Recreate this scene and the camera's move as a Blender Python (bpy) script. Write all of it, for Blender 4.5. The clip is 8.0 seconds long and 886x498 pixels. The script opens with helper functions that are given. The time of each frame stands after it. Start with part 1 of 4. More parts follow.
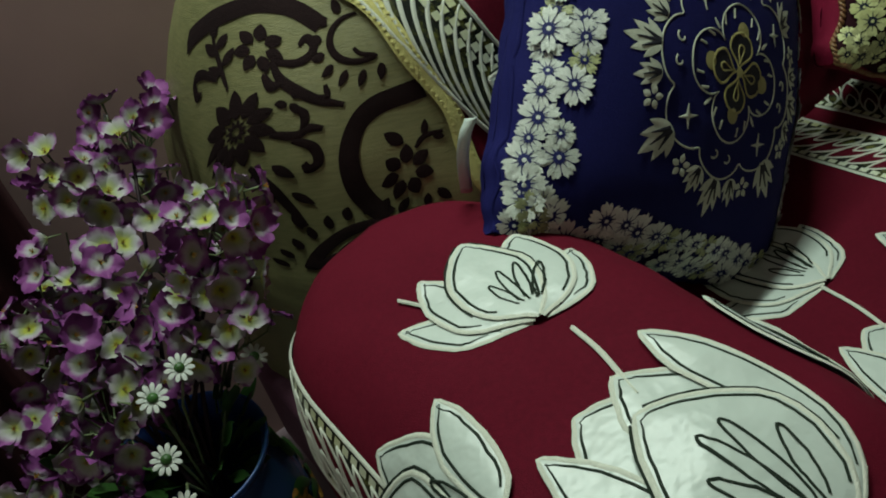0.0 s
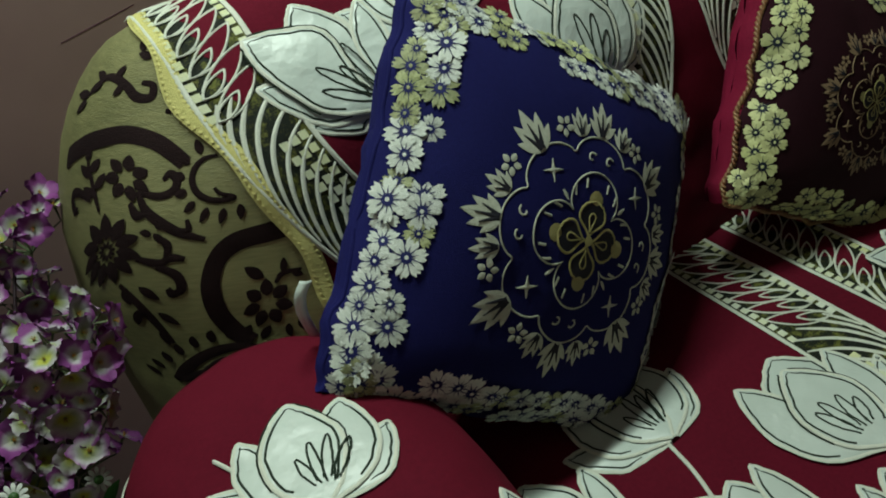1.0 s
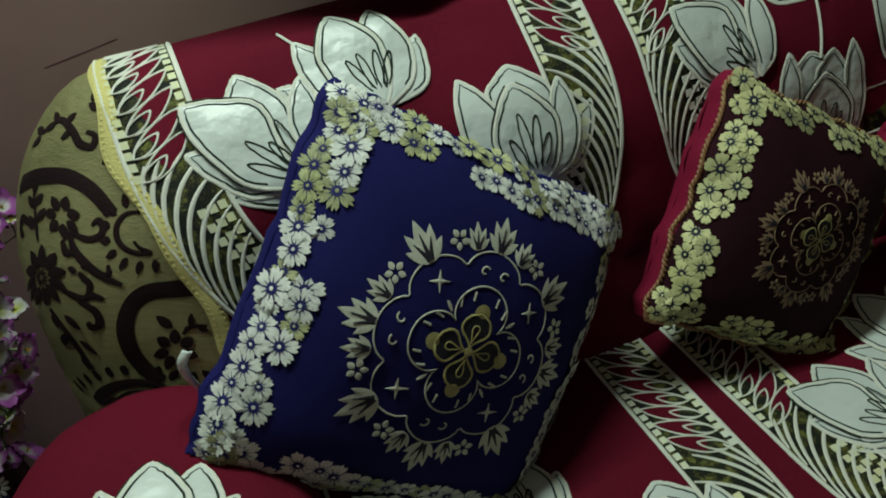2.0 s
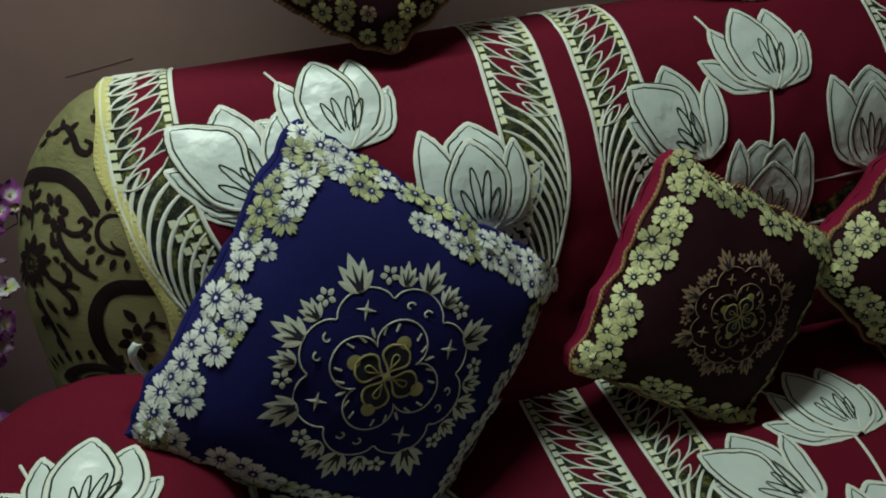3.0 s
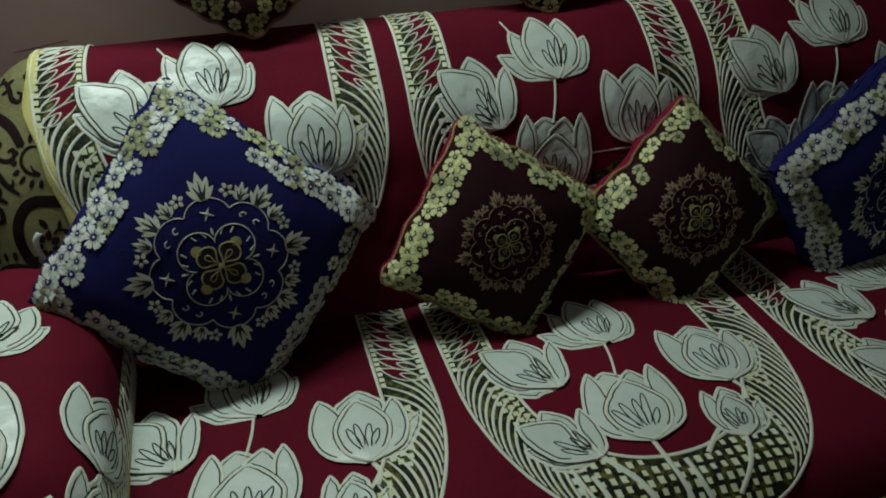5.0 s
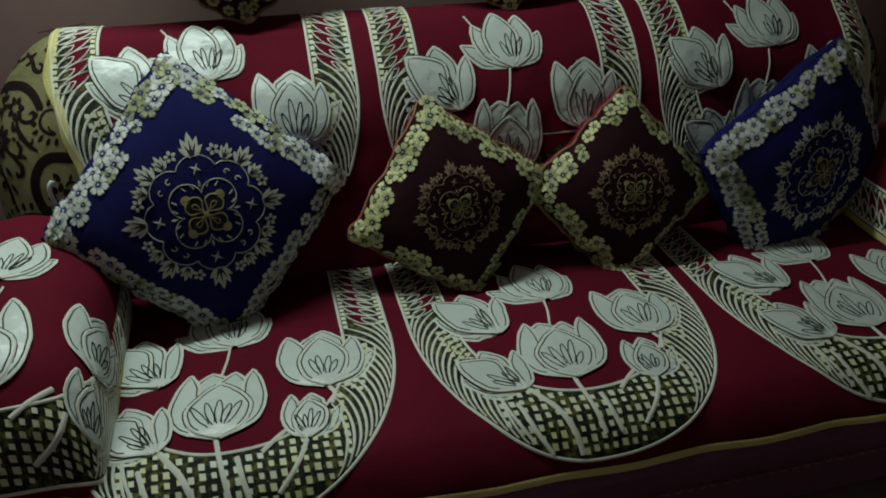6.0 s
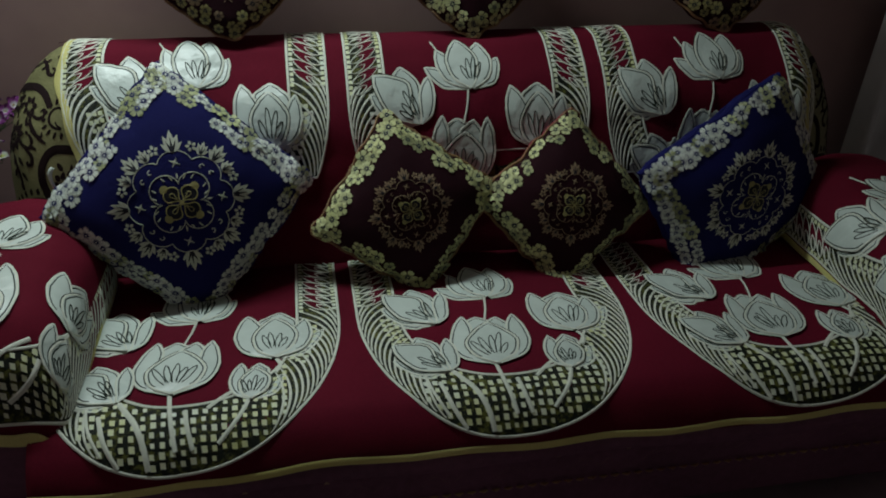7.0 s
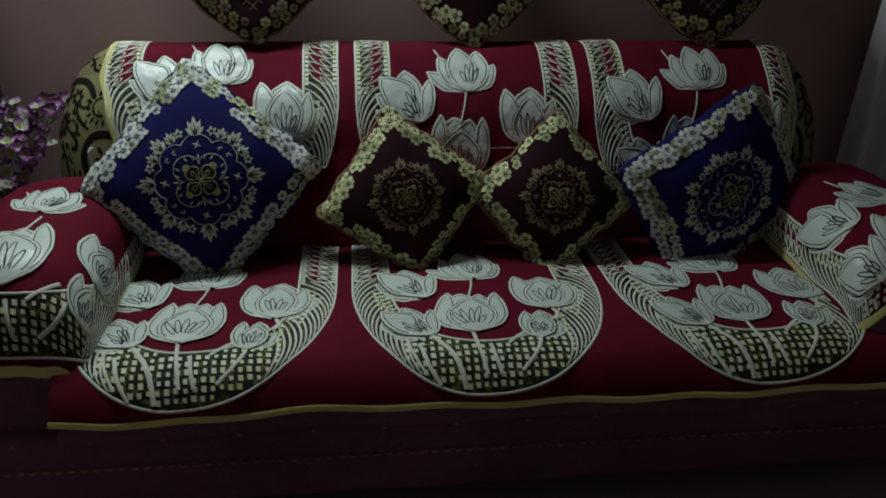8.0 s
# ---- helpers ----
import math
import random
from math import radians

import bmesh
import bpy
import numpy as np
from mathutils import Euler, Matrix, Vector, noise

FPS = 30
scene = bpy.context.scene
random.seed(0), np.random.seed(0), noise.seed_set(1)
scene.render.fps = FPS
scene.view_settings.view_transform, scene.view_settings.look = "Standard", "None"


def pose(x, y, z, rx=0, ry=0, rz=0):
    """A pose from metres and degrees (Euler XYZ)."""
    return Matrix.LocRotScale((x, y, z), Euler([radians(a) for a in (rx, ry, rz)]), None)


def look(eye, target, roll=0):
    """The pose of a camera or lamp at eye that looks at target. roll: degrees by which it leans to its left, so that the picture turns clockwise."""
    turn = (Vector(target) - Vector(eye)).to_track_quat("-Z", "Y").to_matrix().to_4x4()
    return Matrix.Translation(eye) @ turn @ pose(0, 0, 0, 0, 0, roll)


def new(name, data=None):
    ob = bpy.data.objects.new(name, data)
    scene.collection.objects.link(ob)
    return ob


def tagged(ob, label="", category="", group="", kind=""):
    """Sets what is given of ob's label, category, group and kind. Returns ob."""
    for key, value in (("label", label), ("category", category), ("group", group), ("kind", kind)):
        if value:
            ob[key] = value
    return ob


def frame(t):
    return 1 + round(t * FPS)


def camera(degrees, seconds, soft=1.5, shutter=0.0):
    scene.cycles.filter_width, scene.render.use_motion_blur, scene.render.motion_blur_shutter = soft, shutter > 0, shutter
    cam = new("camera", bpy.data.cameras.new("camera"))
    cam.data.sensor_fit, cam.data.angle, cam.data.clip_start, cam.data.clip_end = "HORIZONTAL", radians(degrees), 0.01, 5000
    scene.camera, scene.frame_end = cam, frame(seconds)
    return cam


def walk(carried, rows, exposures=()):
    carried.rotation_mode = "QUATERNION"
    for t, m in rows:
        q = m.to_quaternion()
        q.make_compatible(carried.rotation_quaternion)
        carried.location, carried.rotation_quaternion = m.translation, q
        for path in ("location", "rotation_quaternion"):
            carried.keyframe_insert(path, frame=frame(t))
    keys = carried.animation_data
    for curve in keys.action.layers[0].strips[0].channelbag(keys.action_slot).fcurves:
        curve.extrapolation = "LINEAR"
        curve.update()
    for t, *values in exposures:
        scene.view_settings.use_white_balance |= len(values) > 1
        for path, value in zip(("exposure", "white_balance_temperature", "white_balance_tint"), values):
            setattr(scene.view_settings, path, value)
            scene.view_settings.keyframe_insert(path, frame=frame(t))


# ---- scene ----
cam = camera(59.6, 8.0, 1.9)
PATH = [
    (0.0, -1.2461, -0.4584, 1.1024, 50.949, 11.480, -37.446),
    (0.5, -1.1241, -0.5260, 1.1782, 50.230, 10.838, -35.935),
    (1.0, -1.0167, -0.4967, 1.2183, 49.971, 9.297, -33.498),
    (1.5, -0.9215, -0.4731, 1.2565, 49.741, 7.387, -28.797),
    (2.0, -0.8120, -0.5417, 1.3092, 49.681, 5.621, -23.827),
    (3.5, -0.7129, -0.7236, 1.3830, 53.614, 0.988, -16.391),
    (4.0, -0.7109, -0.8442, 1.4019, 54.420, 0.807, -16.617),
    (4.5, -0.6766, -0.9340, 1.4196, 54.821, 0.535, -16.553),
    (5.0, -0.5430, -1.0882, 1.4239, 55.084, 0.426, -15.956),
    (6.5, -0.4548, -1.4390, 1.4622, 57.340, -1.184, -12.498),
    (7.0, -0.3374, -1.5606, 1.4778, 58.718, -1.341, -10.070),
    (7.5, -0.2283, -1.6855, 1.4861, 60.131, -1.167, -7.508),
    (8.0, -0.2304, -1.7980, 1.4324, 61.974, -1.248, -6.038),
]

EXPOSURES = [(0.0, 0.08, 6700, 5), (2.0, 0.0, 6600, 7), (3.5, -0.05, 6500, 10), (5.0, -0.18, 6500, 9), (6.5, -0.18, 6350, 14), (8.0, -0.18, 6150, 17)]
walk(cam, [(t, pose(x, y, z, rx, ry, rz)) for t, x, y, z, rx, ry, rz in PATH], EXPOSURES)

# ---- light: one tube lamp on the wall above the sofa, dim room ----
world = bpy.data.worlds.new("room_dark")
scene.world = world
world.use_nodes = True
world.node_tree.nodes["Background"].inputs[0].default_value = (0.02, 0.018, 0.02, 1)
world.node_tree.nodes["Background"].inputs[1].default_value = 1.0
TUBE_X, TUBE_Y, TUBE_Z, TUBE_LEN, TUBE_POWER = -0.80, 0.48, 2.20, 1.2, 24.0
lamp = bpy.data.lights.new("tube_light_glow", "AREA")
lamp.shape, lamp.size, lamp.size_y = "RECTANGLE", TUBE_LEN, 0.035
lamp.energy, lamp.color = TUBE_POWER, (0.86, 1.0, 0.93)
lamp_ob = new("tube_light_glow", lamp)
lamp_ob.matrix_world = look((TUBE_X, TUBE_Y - 0.035, TUBE_Z), (TUBE_X, TUBE_Y - 0.62, TUBE_Z - 1.0))

# ---- small tools ----


def lerp(a, b, t):
    return a + (b - a) * t


def step(a, b, x):
    t = min(1.0, max(0.0, (x - a) / (b - a)))
    return t * t * (3 - 2 * t)


def spline(points, n=14):
    """A smooth line through the points, as a dense list."""
    P = [tuple(map(float, p)) for p in points]
    first = tuple(2 * a - b for a, b in zip(P[0], P[1]))
    last = tuple(2 * a - b for a, b in zip(P[-1], P[-2]))
    Q = [first, *P, last]
    out = []
    for i in range(1, len(Q) - 2):
        for k in range(n):
            s = k / n
            out.append(tuple(0.5 * (2 * b + (c - a) * s + (2 * a - 5 * b + 4 * c - d) * s * s + (3 * b - a - 3 * c + d) * s ** 3)
                             for a, b, c, d in zip(Q[i - 1], Q[i], Q[i + 1], Q[i + 2])))
    out.append(P[-1])
    return out


class Line:
    """A polyline that is read by its length."""

    def __init__(self, points, n=14):
        self.p = np.array(spline(points, n))
        self.s = np.concatenate([[0], np.cumsum(np.linalg.norm(np.diff(self.p, axis=0), axis=1))])
        self.length = float(self.s[-1])
        self.plist, self.slist = [tuple(map(float, q)) for q in self.p], [float(q) for q in self.s]

    def at(self, v):
        s = self.slist
        if v <= 0:
            a, b, k = self.plist[0], self.plist[1], v / (s[1] - s[0])
        elif v >= self.length:
            a, b, k = self.plist[-2], self.plist[-1], 1 + (v - self.length) / (s[-1] - s[-2])
        else:
            i = int(np.searchsorted(self.s, v)) - 1
            i = max(0, min(i, len(s) - 2))
            a, b, k = self.plist[i], self.plist[i + 1], (v - s[i]) / max(1e-9, s[i + 1] - s[i])
        return tuple(lerp(p, q, k) for p, q in zip(a, b))


class Build:
    """Collects the vertices and faces of one mesh."""

    def __init__(self):
        self.v, self.f, self.m = [], [], []

    def add(self, verts, faces, mat=0):
        n = len(self.v)
        self.v += [tuple(p) for p in verts]
        self.f += [tuple(n + i for i in f) for f in faces]
        self.m += [mat] * len(faces)

    def grid(self, rows, mat=0, closed=False):
        """rows: equally long rows of points, joined by quads."""
        w, h = len(rows[0]), len(rows)
        faces = []
        for j in range(h - 1):
            for i in range(w if closed else w - 1):
                k = (i + 1) % w
                faces.append((j * w + i, j * w + k, (j + 1) * w + k, (j + 1) * w + i))
        self.add([p for r in rows for p in r], faces, mat)

    def tube(self, path, radius, sides=6, mat=0, cap=True):
        """A round bar along a path; radius: a number or a function of 0..1."""
        pts = [Vector(p) for p in path]
        rows = []
        up = Vector((0.13, 0.21, 0.97))
        for i, p in enumerate(pts):
            d = (pts[min(i + 1, len(pts) - 1)] - pts[max(i - 1, 0)]).normalized()
            a = d.cross(up)
            a = a.normalized() if a.length > 1e-4 else d.orthogonal().normalized()
            b = d.cross(a)
            r = radius(i / (len(pts) - 1)) if callable(radius) else radius
            rows.append([p + (a * math.cos(t) + b * math.sin(t)) * r for t in (2 * math.pi * k / sides for k in range(sides))])
        n = len(self.v)
        self.grid(rows, mat, True)
        if cap:
            self.f += [tuple(n + k for k in range(sides)), tuple(n + (len(rows) - 1) * sides + k for k in reversed(range(sides)))]
            self.m += [mat, mat]

    def box(self, x0, x1, y0, y1, z0, z1, mat=0, bevel=0.0):
        bm = bmesh.new()
        bmesh.ops.create_cube(bm, size=1)
        for v in bm.verts:
            v.co = Vector((lerp(x0, x1, v.co.x + 0.5), lerp(y0, y1, v.co.y + 0.5), lerp(z0, z1, v.co.z + 0.5)))
        if bevel:
            bmesh.ops.bevel(bm, geom=bm.edges[:], offset=bevel, segments=3, affect="EDGES", profile=0.6)
        bm.verts.index_update()
        self.add([v.co[:] for v in bm.verts], [tuple(v.index for v in f.verts) for f in bm.faces], mat)
        bm.free()

    def mesh(self, name, mats, smooth=True):
        me = bpy.data.meshes.new(name)
        me.from_pydata(self.v, [], self.f)
        for m in mats:
            me.materials.append(m)
        me.polygons.foreach_set("material_index", self.m)
        me.polygons.foreach_set("use_smooth", [smooth] * len(self.f))
        me.update()
        return me


def part(name, b, mats, parent, label="", smooth=True):
    ob = new(name, b.mesh(name, mats if isinstance(mats, list) else [mats], smooth))
    ob.parent = parent
    if label:
        tagged(ob, label)
    return ob


def thing(name, label, category, group="", kind="", at=None):
    ob = new(name)
    ob.empty_display_size = 0.05
    if at is not None:
        ob.matrix_world = at
    return tagged(ob, label, category, group, kind)


def solid(name, b, mats, label, category="", kind="", smooth=False):
    return tagged(new(name, b.mesh(name, mats if isinstance(mats, list) else [mats], smooth)), label, category, "", kind)


# ---- materials ----


def material(name, color, rough=0.8, color2=None, scale=60.0, amount=0.5, bump=0.2, bump_scale=400.0, sheen=0.0, metal=0.0, big=3.0, spec=0.3, vary=0.0, weave=False, depth=0.002, slub=None, lo=0.55, hi=1.05):
    """A surface with variation at two sizes, fine relief, and some change from piece to piece."""
    m = bpy.data.materials.new(name)
    m.use_nodes = True
    n, l = m.node_tree.nodes, m.node_tree.links
    p = n["Principled BSDF"]
    p.inputs["Roughness"].default_value = rough
    p.inputs["Metallic"].default_value = metal
    p.inputs["Specular IOR Level"].default_value = spec
    if sheen:
        p.inputs["Sheen Weight"].default_value = sheen
        p.inputs["Sheen Roughness"].default_value = 0.4
        p.inputs["Sheen Tint"].default_value = (*color, 1)
    geo = n.new("ShaderNodeNewGeometry")
    fine, wide = n.new("ShaderNodeTexNoise"), n.new("ShaderNodeTexNoise")
    fine.inputs["Scale"].default_value, fine.inputs["Detail"].default_value = scale, 4
    wide.inputs["Scale"].default_value, wide.inputs["Detail"].default_value = big, 3
    for t in (fine, wide):
        l.new(geo.outputs["Position"], t.inputs["Vector"])
    if slub:
        thread = n.new("ShaderNodeMapping")
        thread.inputs["Scale"].default_value = slub
        l.new(geo.outputs["Position"], thread.inputs[0])
        l.new(thread.outputs[0], fine.inputs["Vector"])
    add = n.new("ShaderNodeMath")
    add.operation = "MULTIPLY_ADD"
    l.new(fine.outputs[0], add.inputs[0])
    add.inputs[1].default_value = 0.6
    l.new(wide.outputs[0], add.inputs[2])
    ramp = n.new("ShaderNodeMapRange")
    ramp.inputs[1].default_value, ramp.inputs[2].default_value = lo, hi
    l.new(add.outputs[0], ramp.inputs[0])
    mix = n.new("ShaderNodeMix")
    mix.data_type = "RGBA"
    c2 = color2 or tuple(c * (1 - amount) for c in color)
    mix.inputs["A"].default_value, mix.inputs["B"].default_value = (*color, 1), (*c2, 1)
    out = mix.outputs["Result"]
    l.new(ramp.outputs[0], mix.inputs["Factor"])
    if vary:
        info = n.new("ShaderNodeObjectInfo")
        hsv = n.new("ShaderNodeHueSaturation")
        mr = n.new("ShaderNodeMapRange")
        mr.inputs[3].default_value, mr.inputs[4].default_value = 1 - vary, 1 + vary * 0.5
        l.new(info.outputs["Random"], mr.inputs[0])
        l.new(mr.outputs[0], hsv.inputs["Value"])
        l.new(out, hsv.inputs["Color"])
        out = hsv.outputs[0]
    l.new(out, p.inputs["Base Color"])
    if bump:
        tex = n.new("ShaderNodeTexNoise")
        tex.inputs["Scale"].default_value, tex.inputs["Detail"].default_value = bump_scale, 3
        src = geo.outputs["Position"]
        if weave:
            mp = n.new("ShaderNodeMapping")
            mp.inputs["Scale"].default_value = weave
            l.new(src, mp.inputs[0])
            src = mp.outputs[0]
        l.new(src, tex.inputs["Vector"])
        bp = n.new("ShaderNodeBump")
        bp.inputs["Strength"].default_value, bp.inputs["Distance"].default_value = bump, depth
        l.new(tex.outputs[0], bp.inputs["Height"])
        l.new(bp.outputs[0], p.inputs["Normal"])
    return m


M_CLOTH = material("maroon_velvet", (0.122, 0.0048, 0.0175), 0.85, (0.082, 0.0034, 0.012), 220, bump=0.5, bump_scale=900, sheen=0.12, spec=0.12)
M_SATIN = material("mint_white_satin", (0.58, 0.655, 0.60), 0.36, (0.48, 0.55, 0.50), 30, bump=0.8, bump_scale=26, spec=0.5, vary=0.06, depth=0.006)
M_CORD = material("cream_cord", (0.72, 0.74, 0.64), 0.75, (0.56, 0.60, 0.50), 500, bump=0.6, bump_scale=900, spec=0.2)
M_STITCH = material("dark_green_thread", (0.022, 0.034, 0.022), 0.8, (0.012, 0.02, 0.014), 500, bump=0.5, bump_scale=1200, spec=0.2)
M_STRIP = material("olive_black_embroidery", (0.005, 0.008, 0.004), 0.55, (0.130, 0.135, 0.026), 420, bump=0.8, bump_scale=700, spec=0.2, lo=0.80, hi=1.0, big=70.0)
M_CHECK = material("pale_gold_thread", (0.66, 0.72, 0.62), 0.5, (0.60, 0.62, 0.28), 30, bump=0.5, bump_scale=900, spec=0.5, big=9.0)
M_LACE = material("yellow_lace", (0.66, 0.62, 0.24), 0.7, (0.54, 0.50, 0.17), 300, bump=0.6, bump_scale=900, spec=0.2)
M_LACE2 = material("yellow_lace_thread", (0.72, 0.67, 0.27), 0.6, (0.55, 0.50, 0.16), 300, bump=0.3, spec=0.3)
M_BLUE = material("royal_blue_cotton", (0.0100, 0.0105, 0.094), 0.85, (0.0070, 0.0080, 0.068), 300, bump=0.5, bump_scale=1000, sheen=0.1, spec=0.15)
M_WINE = material("dark_wine_cotton", (0.027, 0.004, 0.009), 0.85, (0.018, 0.003, 0.006), 300, bump=0.5, bump_scale=1000, sheen=0.1, spec=0.15)
M_CRIMSON = material("crimson_cotton", (0.19, 0.006, 0.032), 0.8, (0.15, 0.005, 0.024), 200, bump=0.4, sheen=0.1, spec=0.15)
M_FLOWER_W = material("pale_embroidered_petals", (0.86, 0.90, 0.84), 0.55, (0.62, 0.68, 0.58), 420, bump=0.9, bump_scale=900, big=9.0, vary=0.22)
M_FLOWER_Y = material("yellow_green_petals", (0.76, 0.78, 0.42), 0.6, (0.50, 0.53, 0.22), 380, bump=0.5, bump_scale=900, big=14.0, vary=0.3)
M_FLOWER_O = material("olive_gold_petals", (0.58, 0.62, 0.34), 0.5, (0.24, 0.27, 0.10), 420, bump=0.5, bump_scale=900, big=14.0, vary=0.3, spec=0.5)
M_FLOWER_G = material("grey_green_petals", (0.56, 0.58, 0.30), 0.6, (0.30, 0.32, 0.14), 380, bump=0.5, bump_scale=900, big=14.0, vary=0.3)
M_EYE_B = material("navy_flower_eye", (0.015, 0.02, 0.12), 0.7, bump=0.2)
M_ROPE = material("gold_maroon_rope", (0.36, 0.25, 0.10), 0.45, (0.16, 0.03, 0.02), 150, bump=0.3, spec=0.5)
M_EYE = material("dark_flower_eye", (0.02, 0.03, 0.05), 0.7, bump=0.2)
M_MOTIF = material("ivory_thread", (0.64, 0.67, 0.56), 0.7, (0.44, 0.47, 0.36), 300, bump=0.4, bump_scale=1000, spec=0.2)
M_MOTIF_G = material("straw_gold_thread", (0.40, 0.36, 0.15), 0.5, (0.32, 0.29, 0.10), 60, bump=0.4, bump_scale=1000, spec=0.4)
M_MOTIF_DIM = material("bronze_thread", (0.34, 0.24, 0.15), 0.6, (0.26, 0.18, 0.10), 60, bump=0.4, bump_scale=1000, spec=0.3)
M_INK = material("dark_motif_filling", (0.020, 0.020, 0.030), 0.7, bump=0.3)
M_BROCADE = material("olive_gold_brocade", (0.29, 0.28, 0.125), 0.5, (0.14, 0.14, 0.058), 22, bump=0.6, bump_scale=30, spec=0.4, weave=(1.5, 8, 40), slub=(0.7, 2.5, 16))
M_FLOCK = material("dark_velvet_flock", (0.022, 0.012, 0.012), 0.9, (0.014, 0.008, 0.009), 200, bump=0.6, bump_scale=600, sheen=0.1, spec=0.1)
M_BASE = material("dark_maroon_brocade", (0.170, 0.070, 0.110), 0.7, (0.100, 0.042, 0.068), 60, bump=0.6, bump_scale=120, sheen=0.1, spec=0.2)
M_WALL = material("mauve_wall_paint", (0.46, 0.315, 0.300), 0.75, (0.38, 0.25, 0.245), 9, bump=0.06, bump_scale=90, spec=0.25, big=1.2)
M_PLASTER = material("cream_plaster", (0.58, 0.50, 0.47), 0.8, (0.50, 0.43, 0.41), 9, bump=0.2, bump_scale=80, spec=0.2, big=1.0)
M_FLOOR = material("brown_tile_floor", (0.30, 0.22, 0.25), 0.4, (0.22, 0.165, 0.19), 25, bump=0.1, bump_scale=60, spec=0.4)
M_WOOD = material("dark_stained_wood", (0.060, 0.022, 0.016), 0.45, (0.035, 0.012, 0.010), 30, bump=0.3, bump_scale=60, spec=0.4, weave=(20, 20, 1.5))

# ---- the room ----
WALL_Y, X0, X1, Y0, HGT = 0.60, -2.6, 2.6, -3.2, 2.7
b = Build()
b.box(X0 - 0.15, X1 + 0.15, Y0 - 0.15, WALL_Y + 0.15, -0.12, 0)
solid("floor", b, M_FLOOR, "brown polished floor of a dim living room", "floor", "structure")
b = Build()
b.box(X0, X1, WALL_Y, WALL_Y + 0.15, 0, HGT)
solid("wall_north", b, M_WALL, "mauve painted wall behind the sofa, slightly stained", "wall", "structure")
b = Build()
b.box(X0, X1, Y0 - 0.15, Y0, 0, HGT)
solid("wall_south", b, M_PLASTER, "plain cream plaster wall facing the sofa", "wall", "structure")
for nm, xa, xb in (("wall_west", X0 - 0.15, X0), ("wall_east", X1, X1 + 0.15)):
    b = Build()
    b.box(xa, xb, Y0 - 0.15, WALL_Y + 0.15, 0, HGT)
    solid(nm, b, M_PLASTER, "plain cream plaster side wall of the room", "wall", "structure")
b = Build()
b.box(X0 - 0.15, X1 + 0.15, Y0 - 0.15, WALL_Y + 0.15, HGT, HGT + 0.12)
solid("ceiling", b, M_PLASTER, "plain pale plaster ceiling over the room", "ceiling", "structure")

# ---- shapes of the sofa's surfaces ----
SOFA_X, COVER_L, COVER_R = 0.05, -0.890, 0.995
BACK = Line([(0.50, 0.89), (0.43, 0.915), (0.36, 0.91), (0.31, 0.88), (0.25, 0.83), (0.205, 0.77), (0.17, 0.68), (0.14, 0.58), (0.11, 0.46), (0.10, 0.40)])
SEAT = Line([(0.12, 0.430), (-0.1, 0.440), (-0.3, 0.447), (-0.42, 0.443), (-0.463, 0.425), (-0.492, 0.394), (-0.514, 0.352), (-0.535, 0.30)])
ARM = Line([(0, 0.645), (0.08, 0.638), (0.13, 0.618), (0.165, 0.575), (0.178, 0.50), (0.18, 0.42), (0.178, 0.30)])
ARM_RUN = Line([(0.175, 0), (0.0, 0), (-0.20, 0), (-0.29, -0.006), (-0.345, -0.030), (-0.385, -0.072), (-0.415, -0.130), (-0.445, -0.22)])
ARM_X = {-1: -0.985, 1: 1.085}


def wave(x, y, size, amp):
    return noise.noise((x / size, y / size, size * 7)) * amp


def back_base(u, v):
    y, z = BACK.at(v)
    s = max(0.0, (abs(u - SOFA_X) - 0.90) / 0.255)
    f = math.sqrt(max(0.0, 1 - s * s)) if s < 1 else 0.0
    y = 0.42 + (y - 0.42) * f + 0.03 * step(0, 0.35, s)
    z = 0.52 + (z - 0.52) * f
    k = wave(u, v, 0.16, 0.006) + wave(u + 5, v, 0.05, 0.0022)
    return Vector((u, y - k, z + k * 0.6))


def cover_base(u, v):
    """The cover hangs a little askew at its end: it narrows towards the seat."""
    return back_base(u + 0.055 * step(0.22, 0.60, v) * step(-0.55, -0.89, u), v)


def seat_base(u, v):
    y, z = SEAT.at(v)
    front = step(0.45, 0.66, v)
    k = wave(u + 3, v, 0.2, 0.006) + wave(u, v + 9, 0.06, 0.002)
    sag = 0.012 * front * math.sin(u * 7.0 + 1.0) * math.sin(u * 3.1)
    return Vector((u, y - k * front, z + k * (1 - 0.5 * front) + sag))


def arm_base(side):
    def base(u, v):
        y, drop = ARM_RUN.at(v)
        x, z = ARM.at(abs(u))
        x = math.copysign(x, u)
        e = min(1.0, max(0.0, (y - 0.03) / 0.15))
        f = math.sqrt(max(0.0, 1 - e * e))
        x *= 0.45 + 0.55 * f
        k = wave(u + side * 4, v, 0.11, 0.006) + wave(u, v + side, 0.045, 0.0022)
        return Vector((ARM_X[side] + x * (1 + k), y - k * step(0.5, 0.6, v), z + drop - 0.03 * (1 - f) + k))
    return base


class Surf:
    """A surface x = base(u, v), with a lift along its normal."""

    def __init__(self, base, flip=-1.0, move=(0, 0), mirror=1.0):
        self.base, self.flip, self.move, self.mirror = base, flip, move, mirror

    def at(self, x, y, h=0.0):
        u, v = self.mirror * x + self.move[0], y + self.move[1]
        p = self.base(u, v)
        if h == 0:
            return p
        e = 0.004
        n = (self.base(u + e, v) - p).cross(self.base(u, v + e) - p)
        if n.length < 1e-12:
            return p
        return p + n.normalized() * (h * self.flip)


